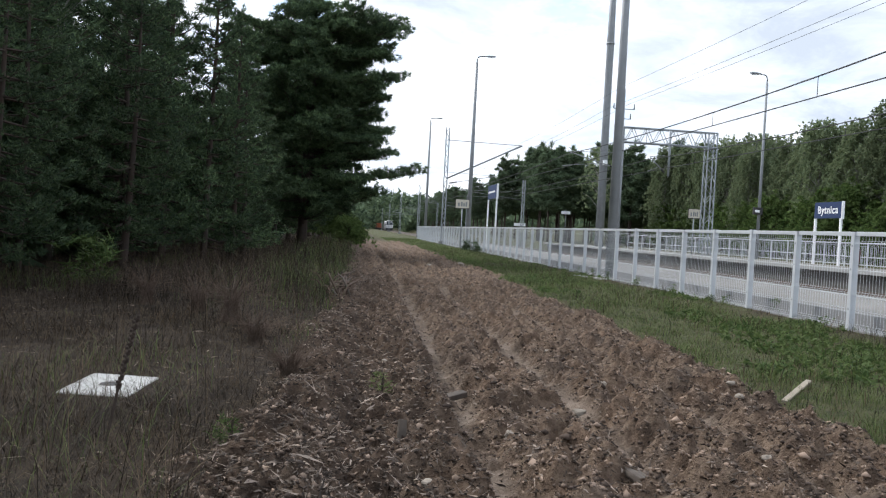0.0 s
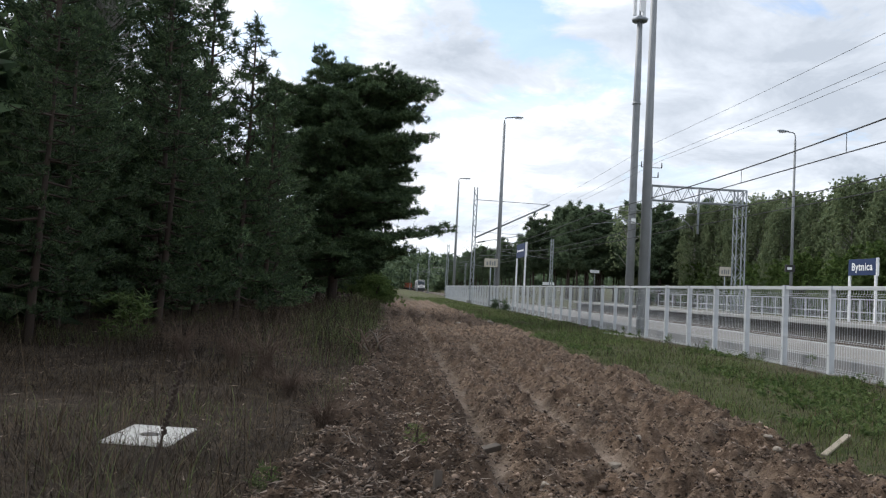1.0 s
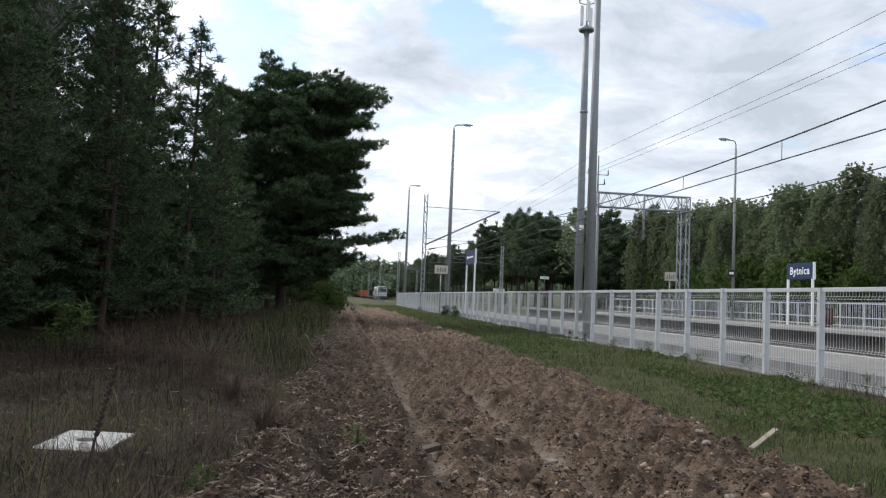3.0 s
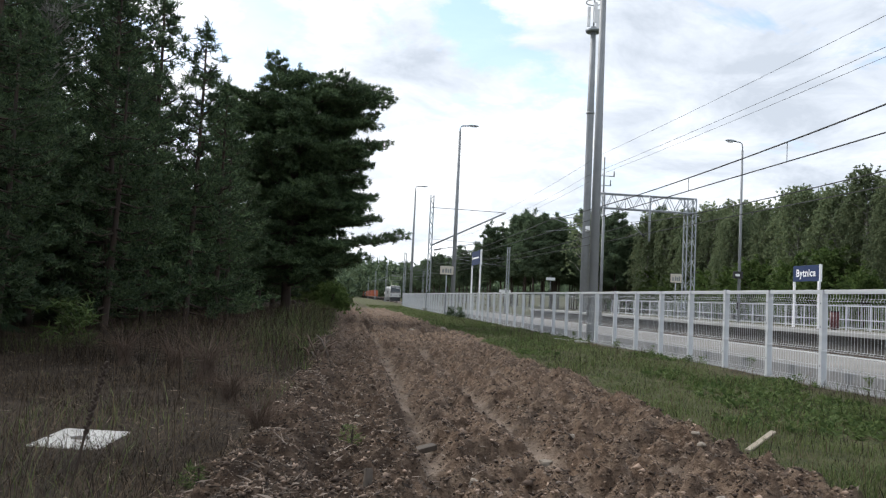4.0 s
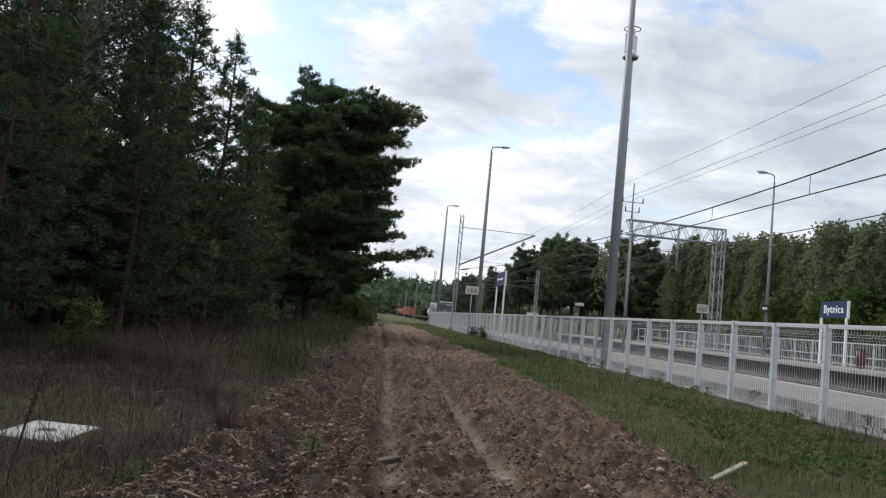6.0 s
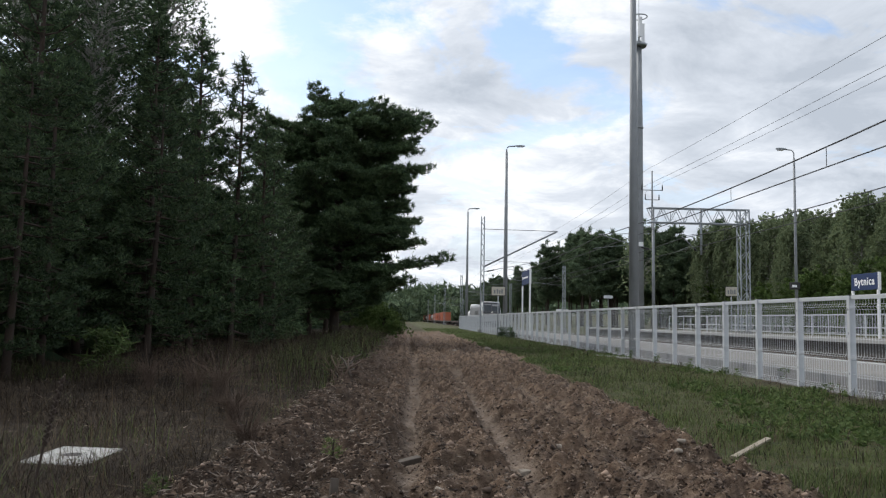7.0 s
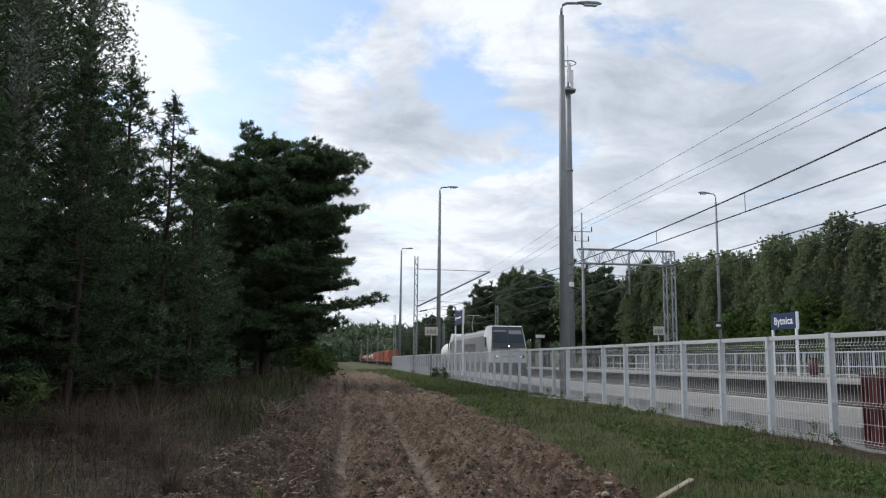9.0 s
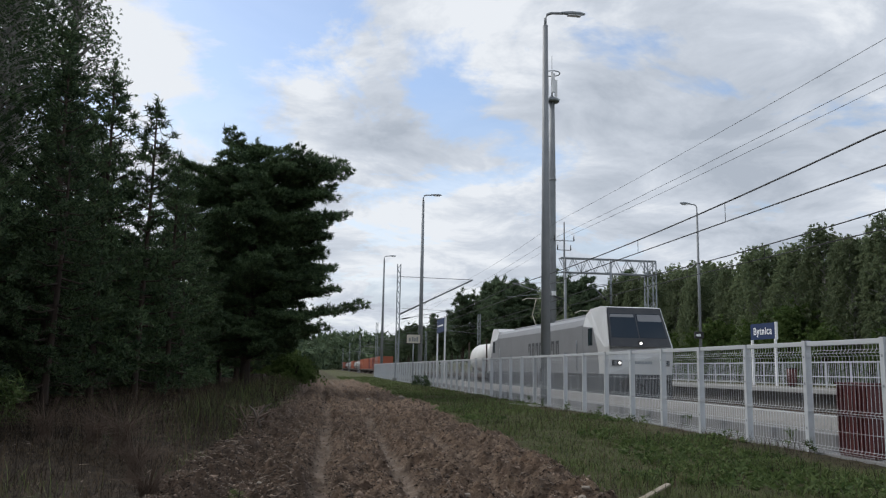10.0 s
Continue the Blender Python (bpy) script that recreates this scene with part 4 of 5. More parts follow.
def build_train():
    t = []
    t.append(locomotive("locomotive", 0.0, "silver white electric locomotive with a black windscreen mask"))
    y = 26.4
    kinds = ["lead", "flat", "flat", "flat", "flat", "orange", "red", "orange", "orange", "tank", "tank", "orange", "tank", "tank", "tank", "red", "orange"]
    words = {"lead": "flat wagon with one white tank container", "flat": "empty rusty flat wagon", "orange": "flat wagon carrying faded orange containers", "red": "flat wagon carrying dull red containers", "tank": "flat wagon carrying white tank containers"}
    for k in kinds:
        o = empty("freight_wagon", words[k], "freight wagon", "train vehicles", pose(0, y, 0))
        wagon_base(o, 19.6)
        if k in ("orange", "red"):
            for i in range(3):
                container(o, 0.5 + 6.25 * i, 6.1, ORANGE if (k == "orange") != (i == 1 and k == "red") else DULL_RED)
        elif k == "lead":
            tank(o, 0.6, 7.2)
        elif k == "tank":
            for i in range(3):
                tank(o, 0.6 + 6.25 * i, 5.9)
        t.append(o)
        y += 20.6
    return t


HEADLIGHT = glow("headlight_glow", (1.0, 0.97, 0.9), 2.2)


# ---- trees ----
def tufts(centres, dirs, size, count, width, rng, flat=0.55, droop=0.0):
    """count narrow triangles from each centre, roughly along dirs: arrays of vertices and faces."""
    n = len(centres)
    d = rng.normal(size=(n, count, 3))
    d[..., 2] *= flat
    d = d / np.linalg.norm(d, axis=-1, keepdims=True) + 0.7 * dirs[:, None, :]
    d[..., 2] -= droop
    d = d / np.linalg.norm(d, axis=-1, keepdims=True)
    side = np.cross(d, rng.normal(size=d.shape))
    side = side / np.linalg.norm(side, axis=-1, keepdims=True)
    ln = size * (0.6 + 0.8 * rng.random((n, count, 1)))
    c = centres[:, None, :] + rng.normal(size=d.shape) * size * 0.25
    p0, p1, p2 = c - side * width, c + side * width, c + d * ln
    V = np.stack([p0, p1, p2], 2).reshape(-1, 3)
    return V, np.arange(len(V)).reshape(-1, 3)


def pine(name, height, crown_base, spread, seed, mat, tuft=0.26, count=10, label="", whorl=0.6, dense=1.0, shape="dome", trunk_r=0.17, limbs=(), puffs=1.9, fill=13):
    """Layered limbs that carry rounded pads of needles. shape: dome, or candle for a young pointed tree. limbs: own (height, reach, bearing) besides."""
    rng = np.random.default_rng(seed)
    o = empty(name, label, "tree", "pines")
    b = B()
    lean = rng.normal(size=2) * 0.12

    def axis(z):
        s = z / height
        return np.array([lean[0] * s * 2 + 0.12 * math.sin(3 * s + seed), lean[1] * s * 2 + 0.10 * math.cos(4 * s + seed), z])

    zs = np.linspace(-0.3, height * 0.97, 9)
    tube(b, [axis(z) for z in zs], [trunk_r * (1 - 0.9 * max(z, 0) / height) + 0.012 for z in zs], 8)
    part("trunk", b, BARK, o)
    todo = []
    z = crown_base * 0.5
    while z < height * 0.965:
        s = (z - crown_base) / (height - crown_base)
        if s < 0:
            reach = -spread * 0.35
        elif shape == "candle":
            reach = spread * (1.0 - s) ** 0.85 + 0.22
        elif shape == "broad":
            reach = spread * (0.80 + 0.20 * math.sin(math.pi * min(1.0, s * 1.2))) * (1 - max(0.0, s - 0.80) * 2.4) + 0.2
        else:
            reach = spread * (0.62 + 0.38 * math.sin(math.pi * min(1.0, s * 1.25))) * (1 - max(0.0, s - 0.62) * 1.75) + 0.3
        k = 2 if s < 0 else int(rng.integers(3, 6)) + 2 * (shape == "broad")
        a0 = rng.random() * 6.28
        for i in range(k):
            todo.append((z + 0.15 * rng.normal(), reach * (0.6 + 0.55 * rng.random()), a0 + 6.28 * i / k + rng.normal() * 0.35))
        z += whorl * (0.6 + 0.8 * rng.random())
    todo += list(limbs)
    pad = 0.10 if shape == "broad" else 0.04
    lb = B()
    C, D = [], []
    up = np.array([0, 0, 1.0])
    for z, r, a in todo:
        dead, r = r < 0, abs(r)
        s = max(0.0, (z - crown_base) / (height - crown_base))
        out = np.array([math.cos(a), math.sin(a), 0])
        side = np.array([-math.sin(a), math.cos(a), 0])
        rise = {"candle": 0.10 + 0.75 * s, "broad": 0.04 + 0.16 * s + 0.15 * rng.normal()}.get(shape, 0.05 + 0.30 * s)
        p0 = axis(max(0.2, z - r * rise * 0.6))
        bendy = rng.normal() * 0.12
        curl = 0.06 * rng.random() if shape == "broad" else 0.16
        fq = lambda q: p0 + out * r * q + side * r * bendy * q * q + up * r * (rise * q - curl * math.sin(q * 2.6) + curl * q ** 3)
        tube(lb, [fq(q) for q in (0, 0.35, 0.7, 1.0)], [0.02 + 0.013 * r, 0.016 + 0.007 * r, 0.013, 0.005], 4, False)
        if dead:
            continue
        n = max(2, int(r * puffs * dense))
        for i in range(n):
            q = 0.30 + 0.70 * (i + rng.random()) / n
            off = side * (1 if i % 2 else -1) * r * 0.30 * (1.25 - q) * rng.random()
            e0 = fq(q) + off + up * pad
            tube(lb, [fq(q - 0.12), e0], [0.010, 0.005], 3, False)
            pr = (0.18 + 0.055 * r) * (0.55 + 0.9 * rng.random()) * (0.6 if shape == "candle" else 1.0)
            m = int(fill * (0.6 + pr * 1.6))
            w = rng.normal(size=(m, 3))
            w[:, 2] = np.abs(w[:, 2]) - 0.25
            w = w / np.linalg.norm(w, axis=1, keepdims=True)
            C.extend(e0 + w * pr * (0.55 + 0.45 * rng.random((m, 1))) * np.array([1.15, 1.15, 0.62]))
            D.extend(w * 0.7 + up * 0.45 + out * 0.2)
        C.append(fq(1.0))
        D.append(out * 0.8 + up * 0.5)
    for e in range(6):
        C.append(axis(height * 0.965) + up * 0.1 * e)
        D.append(up * 1.2)
    tagged(part("branchwork", lb, BARK, o), kind="stuff")
    V, F = tufts(np.array(C), np.array(D), tuft, count, tuft * 0.12, rng, 0.7)
    raw("crown", V, F, mat, o)
    return o


def broadleaf(name, height, crown_base, spread, seed, mat, bark, leaf=0.30, n_clumps=260, per=26, label="", weep=0.3, group="birches", trunk_r=0.14):
    rng = np.random.default_rng(seed)
    o = empty(name, label, "tree", group)
    b = B()
    zs = np.linspace(-0.3, height * 0.93, 8)
    bend = rng.normal(size=2) * 0.3
    ax = lambda z: np.array([bend[0] * (z / height) ** 2, bend[1] * (z / height) ** 2, z])
    tube(b, [ax(z) for z in zs], [trunk_r * (1 - 0.88 * max(z, 0) / height) + 0.012 for z in zs], 8)
    part("trunk", b, bark, o)
    lb = B()
    C, D = [], []
    for i in range(n_clumps):
        s = rng.random() ** 0.9
        z = crown_base + (height - crown_base) * s
        r = spread * (0.35 + 0.65 * math.sin(math.pi * min(1, 0.12 + 0.86 * s)) ** 0.8) * (0.35 + 0.65 * rng.random() ** 0.5) * (1 - 0.35 * s)
        a = rng.random() * 6.28
        tip = ax(z) + np.array([math.cos(a) * r, math.sin(a) * r, 0.25 * r])
        if i % 3 == 0:
            tube(lb, [ax(z - 0.5 * r), (ax(z) + tip) / 2 + np.array([0, 0, -0.1 * r]), tip], [0.05, 0.03, 0.008], 4, False)
        sway = rng.normal(size=3) * np.array([0.25, 0.25, 0.1])
        for j in range(6):
            C.append(tip + sway * (0.5 + 0.3 * j) + rng.normal(size=3) * 0.14 - np.array([0, 0, (0.1 + 0.5 * weep) * (j - 1.5) * 0.8]))
            D.append(np.array([math.cos(a) * 0.5, math.sin(a) * 0.5, -weep]))
    tagged(part("branchwork", lb, bark, o), kind="stuff")
    V, F = tufts(np.array(C), np.array(D), leaf, per, leaf * 0.28, rng, 0.9, weep)
    raw("crown", V, F, mat, o)
    return o


def plant(variants, spots, rng):
    """First spot of each variant takes the original, the rest are turned and sized copies."""
    used = set()
    for i, (x, y, h) in enumerate(spots):
        k = i % len(variants)
        v, base_h = variants[k]
        m = pose(x, y, float(ground_z(x, y)) - 0.05, 0, 0, float(rng.random() * 360))
        if k in used:
            c = copy_thing(v, m)
        else:
            c = v
            used.add(k)
            c.matrix_basis = m
        s = h / base_h
        c.scale = (s, s, s)


def build_trees():
    rng = np.random.default_rng(21)
    # the broad old pine that leans out over the track
    own = [(12.1, 5.3, 0.05), (11.9, 4.9, -0.25), (11.8, 4.9, 0.3), (11.3, 4.6, -0.5), (11.0, 4.4, 0.5), (10.3, 3.9, 0.15), (9.3, 5.2, 0.1), (9.2, 4.6, -0.3), (9.0, 4.4, 0.7), (8.0, 4.4, -0.3), (6.6, 4.6, 0.2), (5.2, 4.8, -0.1), (4.2, 6.2, 0.0), (4.0, 5.0, 0.4), (3.0, 4.6, -0.4), (3.2, 4.4, 0.7)]
    own += [(12.0, 4.2, 2.9), (11.7, 4.7, 3.4), (10.8, 5.0, 2.7), (10.6, 4.6, -2.6), (11.2, 4.3, 3.0), (10.2, 4.5, 3.5), (9.2, 4.6, 2.7), (8.0, 4.6, 3.3), (11.9, 3.4, 2.3), (12.2, 3.0, 4.2), (6.8, 4.5, 3.0), (12.4, 2.6, 0.9)]
    for k in range(56):
        own.append((2.6 + 9.6 * rng.random(), 2.9 + 1.7 * rng.random(), rng.normal() * 0.8))
    big = pine("pine_tree", 13.8, 1.8, 3.7, 5, NEEDLE, 0.19, 19, "broad dark green pine with layered limbs over the track", 0.5, 1.3, "broad", 0.27, own, 2.6, 9)
    big.matrix_basis = pose(-2.7, 46.5, 0.0)
    names = "dark green forest pine with bare lower trunk"
    v = [(pine("pine_tree", 12.0, 1.4, 2.5, s, NEEDLE, 0.20, 11, names, 0.72, 0.95, puffs=1.9, fill=9), 12.0) for s in (11, 13, 17)]
    spots = [(-6.7, 17.5, 6.4), (-7.6, 20.8, 7.4), (-6.1, 24.2, 7.6), (-8.6, 25.5, 8.6), (-4.9, 38.0, 8.4), (-7.9, 32.5, 11.0), (-6.0, 41.5, 9.4),
             (-9.8, 18.5, 6.8), (-11.0, 22.5, 7.6), (-9.9, 29.5, 10.5), (-13.5, 27.0, 9.5), (-10.2, 14.5, 6.8), (-8.6, 12.2, 6.2), (-12.6, 17.5, 9), (-9.6, 37.5, 12), (-13.5, 35, 11.0),
             (-5.0, 54.5, 11.5), (-4.6, 60.0, 12), (-7.5, 50.0, 12), (-5.2, 67, 12), (-5.0, 75, 12.5), (-8, 58, 13), (-5.4, 85, 13), (-5.2, 97, 13), (-5.5, 112, 13), (-5.2, 132, 14), (-5.5, 155, 14),
             (-17, 22, 9), (-17, 30, 10), (-15, 38, 12), (-12, 43, 13), (-14, 12, 9), (-17, 16, 9.5), (-11, 50, 14), (-3.2, 50.5, 10),
             # these six stand out of view, added to shade the left verge
             (-8.2, 8.6, 9), (-8.8, 5.0, 10), (-8.0, 1.2, 10), (-9.0, -2.8, 10), (-11.5, 8.5, 11), (-11.5, 3.0, 11)]
    plant(v, spots, rng)
    c = [(pine("pine_tree", 12.0, 1.0, 2.3, s, NEEDLE, 0.21, 12, "young pointed dark green pine with upswept shoots", 0.55, 1.0, "candle", 0.13, puffs=2.6, fill=6), 12.0) for s in (12, 14)]
    plant(c, [(-6.35, 30.0, 12.0), (-5.15, 31.0, 11.0), (-4.75, 33.5, 9.6), (-7.6, 28.0, 12.5), (-9.4, 24.0, 11.2), (-6.9, 26.5, 10.5), (-8.3, 22.0, 12.2)], rng)
    tall = broadleaf("birch_tree", 17.5, 8.5, 2.2, 31, NEEDLE, BIRCH, 0.085, 520, 9, "tall thin birch rising behind the pines", 0.35)
    plant([(tall, 17.5)], [(-11.2, 34.0, 18.5), (-9.3, 34.5, 17.3), (-13.5, 40, 19), (-12.6, 30.5, 17.5), (-10.8, 26.5, 14.5), (-12.4, 23.5, 14.0), (-9.2, 27.5, 13.5)], rng)
    # wood along the far side of the line
    bl = [(broadleaf("birch_tree", 14.0, 2.2, 2.9, s, LEAF, BIRCH, 0.22, 380, 12, "green birch in the wood across the line", 0.45), 14.0) for s in (41, 42, 43)]
    sp = []
    for i in range(34):
        y = 42 + 3.1 * i
        sp.append((45.5 + rng.normal() * 1.4, y + rng.normal() * 0.9, 10.2 + 2.6 * rng.random() + 0.014 * y))
    for i in range(28):
        sp.append((51.5 + rng.normal() * 1.5, 44 + 4.0 * i + rng.normal(), 12.0 + 3.0 * rng.random()))
    plant(bl, sp, rng)
    pf = [(pine("pine_tree", 16.0, 5.0, 2.7, s, NEEDLE_HAZED, 0.5, 10, "far pine at the edge of the wood", 0.8, 0.8, sh), 16.0) for s, sh in ((51, "dome"), (52, "candle"), (53, "dome"))]
    sp = []
    for i in range(22):
        sp.append((28.5 + 1.05 * i + rng.normal() * 1.2, 138 - 1.1 * i + rng.normal() * 4, (14.6 + 2.3 * rng.random()) * (0.82 if 9 < i < 13 else 1)))
    for i in range(30):
        sp.append((29 + 1.2 * i + rng.normal() * 2.0, 152 + rng.normal() * 6, 14.2 + 3 * rng.random()))
    for i in range(40):
        sp.append((31 + rng.normal() * 2.0 + (i % 2) * 6, 160 + 7 * i, 12.5 + 3 * rng.random()))
    for i in range(26):
        sp.append((-9 - rng.random() * 10, 170 + 12 * i, 12 + 3 * rng.random()))
    plant(pf, sp, rng)
    bare = broadleaf("birch_tree", 12.5, 4.5, 3.2, 71, LEAF, BIRCH, 0.16, 110, 14, "thin forked pale birch with sparse crown", 0.2)
    plant([(bare, 12.5)], [(33.5, 112, 13.4)], rng)
    bu = broadleaf("bush", 3.0, 0.3, 1.6, 61, BUSH, BARK, 0.16, 120, 22, "light green bush at the wood's edge", 0.1, "bushes", 0.04)
    plant([(bu, 3.0)], [(-0.4, 62, 2.0), (-1.1, 66, 2.6), (0.1, 72, 2.0), (42, 72, 5), (43, 68, 6), (42.5, 80, 5.5), (41, 61, 4), (42, 52, 4), (-3.0, 80, 3.5), (43, 48, 3.5), (43.5, 56, 4), (43, 64, 4.5), (44, 76, 4.5), (43.5, 86, 5), (44, 94, 5), (43.5, 102, 5), (44, 110, 5.5)], rng)


def build_far_woods():
    """Wooded skyline far along the line, many clumps of foliage, too far to count."""
    rng = np.random.default_rng(77)
    C = []
    for i in range(5200):
        u = rng.random()
        x = -260 + 620 * u
        y = 430 + 160 * rng.random() + 0.2 * abs(x - 15)
        h = 15 + 0.13 * max(-40, min(x, 60)) + 1.5 * math.sin(x * 0.11 + 1) + 2.5 * rng.random()
        C.append((x, y, h * rng.random() ** 0.6))
    for i in range(2400):
        x = 24 + 200 * rng.random() if i % 2 else 5 - 160 * rng.random()
        C.append((x, 370 + 50 * rng.random(), 9 * rng.random()))
    for i in range(500):
        C.append((-20 + 80 * rng.random(), 640 + 30 * rng.random(), 12 * rng.random()))
    C = np.array(C)
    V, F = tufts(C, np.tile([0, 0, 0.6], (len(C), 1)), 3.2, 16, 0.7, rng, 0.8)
    ob = raw("far_woods", V, F, NEEDLE_HAZED)
    tagged(ob, "dark wooded skyline far along the railway", "woodland", kind="stuff")
    # deep wood on both sides, behind the edge trees
    C = []
    for i in range(5200):
        left = i % 5 != 0
        if left:
            C.append((-9.5 - 22 * rng.random() ** 1.4, 2 + 160 * rng.random() ** 1.3, 0.2 + 6 * rng.random() ** 1.4))
        else:
            C.append((56 + 25 * rng.random(), 20 + 170 * rng.random(), 0.5 + 13 * rng.random()))
    C = np.array(C)
    V, F = tufts(C, np.tile([0, 0, 0.3], (len(C), 1)), 1.7, 26, 0.34, rng, 0.9)
    ob = raw("deep_woods", V, F, NEEDLE)
    tagged(ob, "dark undergrowth and crowns deep inside the wood", "woodland", kind="stuff")


# ---- low plants and litter ----
def blades(name, n, region, height, width, mat, label, rng, lean=0.5, weight=None):
    """n bent blades over region (x0, x1, y0, y1), thicker near the near end."""
    x0, x1, y0, y1 = region
    u = rng.random(n)
    y = y0 * (y1 / y0) ** u
    x = x0 + (x1 - x0) * rng.random(n)
    keep = np.ones(n, bool) if weight is None else rng.random(n) < weight(x, y)
    x, y = x[keep], y[keep]
    n = len(x)
    z = ground_z(x, y) - 0.01
    patch = 0.3 + 1.7 * vnoise(x, y, 0.8, 91) * vnoise(x, y, 2.3, 96) * 1.6
    h = height * (0.45 + 0.9 * rng.random(n)) * patch
    a = rng.random(n) * 6.28
    bend = lean * h * (0.3 + rng.random(n))
    w = width * (0.7 + 0.6 * rng.random(n)) * (1 + y / 25)
    sx, sy = np.cos(a + 1.57) * w, np.sin(a + 1.57) * w
    p = np.stack([x, y, z], -1)
    mid = p + np.stack([np.cos(a) * bend * 0.3, np.sin(a) * bend * 0.3, h * 0.6], -1)
    tip = p + np.stack([np.cos(a) * bend, np.sin(a) * bend, h], -1)
    s = np.stack([sx, sy, 0 * sx], -1)
    V = np.stack([p - s, p + s, mid + s * 0.7, mid - s * 0.7, tip], 1).reshape(-1, 3)
    i = np.arange(n)[:, None] * 5
    F = np.concatenate([i + [[0, 1, 2]], i + [[0, 2, 3]], i + [[3, 2, 4]]], 0)
    ob = raw(name, V, F, mat)
    return tagged(ob, label, "grass", kind="stuff")


def off_rut(x, y):
    return 1 - 0.97 * rut_mask(x, y)


def scraps(name, n, region, size, mat, label, category, rng, long=3.0, weight=None, sink=0.3, lump=False):
    """n small angular bits lying on the ground."""
    x0, x1, y0, y1 = region
    y = y0 * (y1 / y0) ** rng.random(n)
    x = x0 + (x1 - x0) * rng.random(n)
    keep = rng.random(n) < off_rut(x, y) * (dirt_mask(x, y) if weight is None else weight(x, y))
    x, y = x[keep], y[keep]
    n = len(x)
    s = size * (0.35 + 1.3 * rng.random(n) ** 2.2)
    tet = np.array([(-1, -0.8, -0.6), (1, -0.5, -0.6), (0.1, 1, -0.6), (0.0, 0.0, 0.9)], float)
    if lump:
        tet = np.array([(-1, 0, 0), (1, 0, 0), (0, -1, 0), (0, 1, 0), (0, 0, -0.8), (0, 0, 0.8)], float)
    c = len(tet)
    V = tet[None] * np.stack([s * long * (0.5 + rng.random(n)), s * (0.6 + 0.7 * rng.random(n)), s * (0.5 + 0.7 * rng.random(n))], -1)[:, None, :]
    V = V * (0.6 + 0.8 * rng.random((n, c, 1))) + s[:, None, None] * (0.2 if lump else 0.35) * rng.normal(size=(n, c, 3))
    a, t = rng.random(n) * 6.28, rng.normal(size=n) * 0.35
    ca, sa, ct, st = np.cos(a), np.sin(a), np.cos(t), np.sin(t)
    X, Y, Z = V[..., 0].copy(), V[..., 1].copy(), V[..., 2].copy()
    X2, Z2 = X * ct[:, None] - Z * st[:, None], X * st[:, None] + Z * ct[:, None]
    V = np.stack([X2 * ca[:, None] - Y * sa[:, None] + x[:, None], X2 * sa[:, None] + Y * ca[:, None] + y[:, None], Z2 + (ground_z(x, y) + s * (0.5 - sink))[:, None]], -1).reshape(-1, 3)
    q = np.array([(0, 2, 5), (2, 1, 5), (1, 3, 5), (3, 0, 5), (2, 0, 4), (1, 2, 4), (3, 1, 4), (0, 3, 4)] if lump else [(0, 2, 1), (0, 1, 3), (1, 2, 3), (2, 0, 3)])
    F = (np.arange(n)[:, None, None] * c + q[None]).reshape(-1, 3)
    ob = raw(name, V, F, mat, smooth=lump)
    return tagged(ob, label, category, kind="stuff")


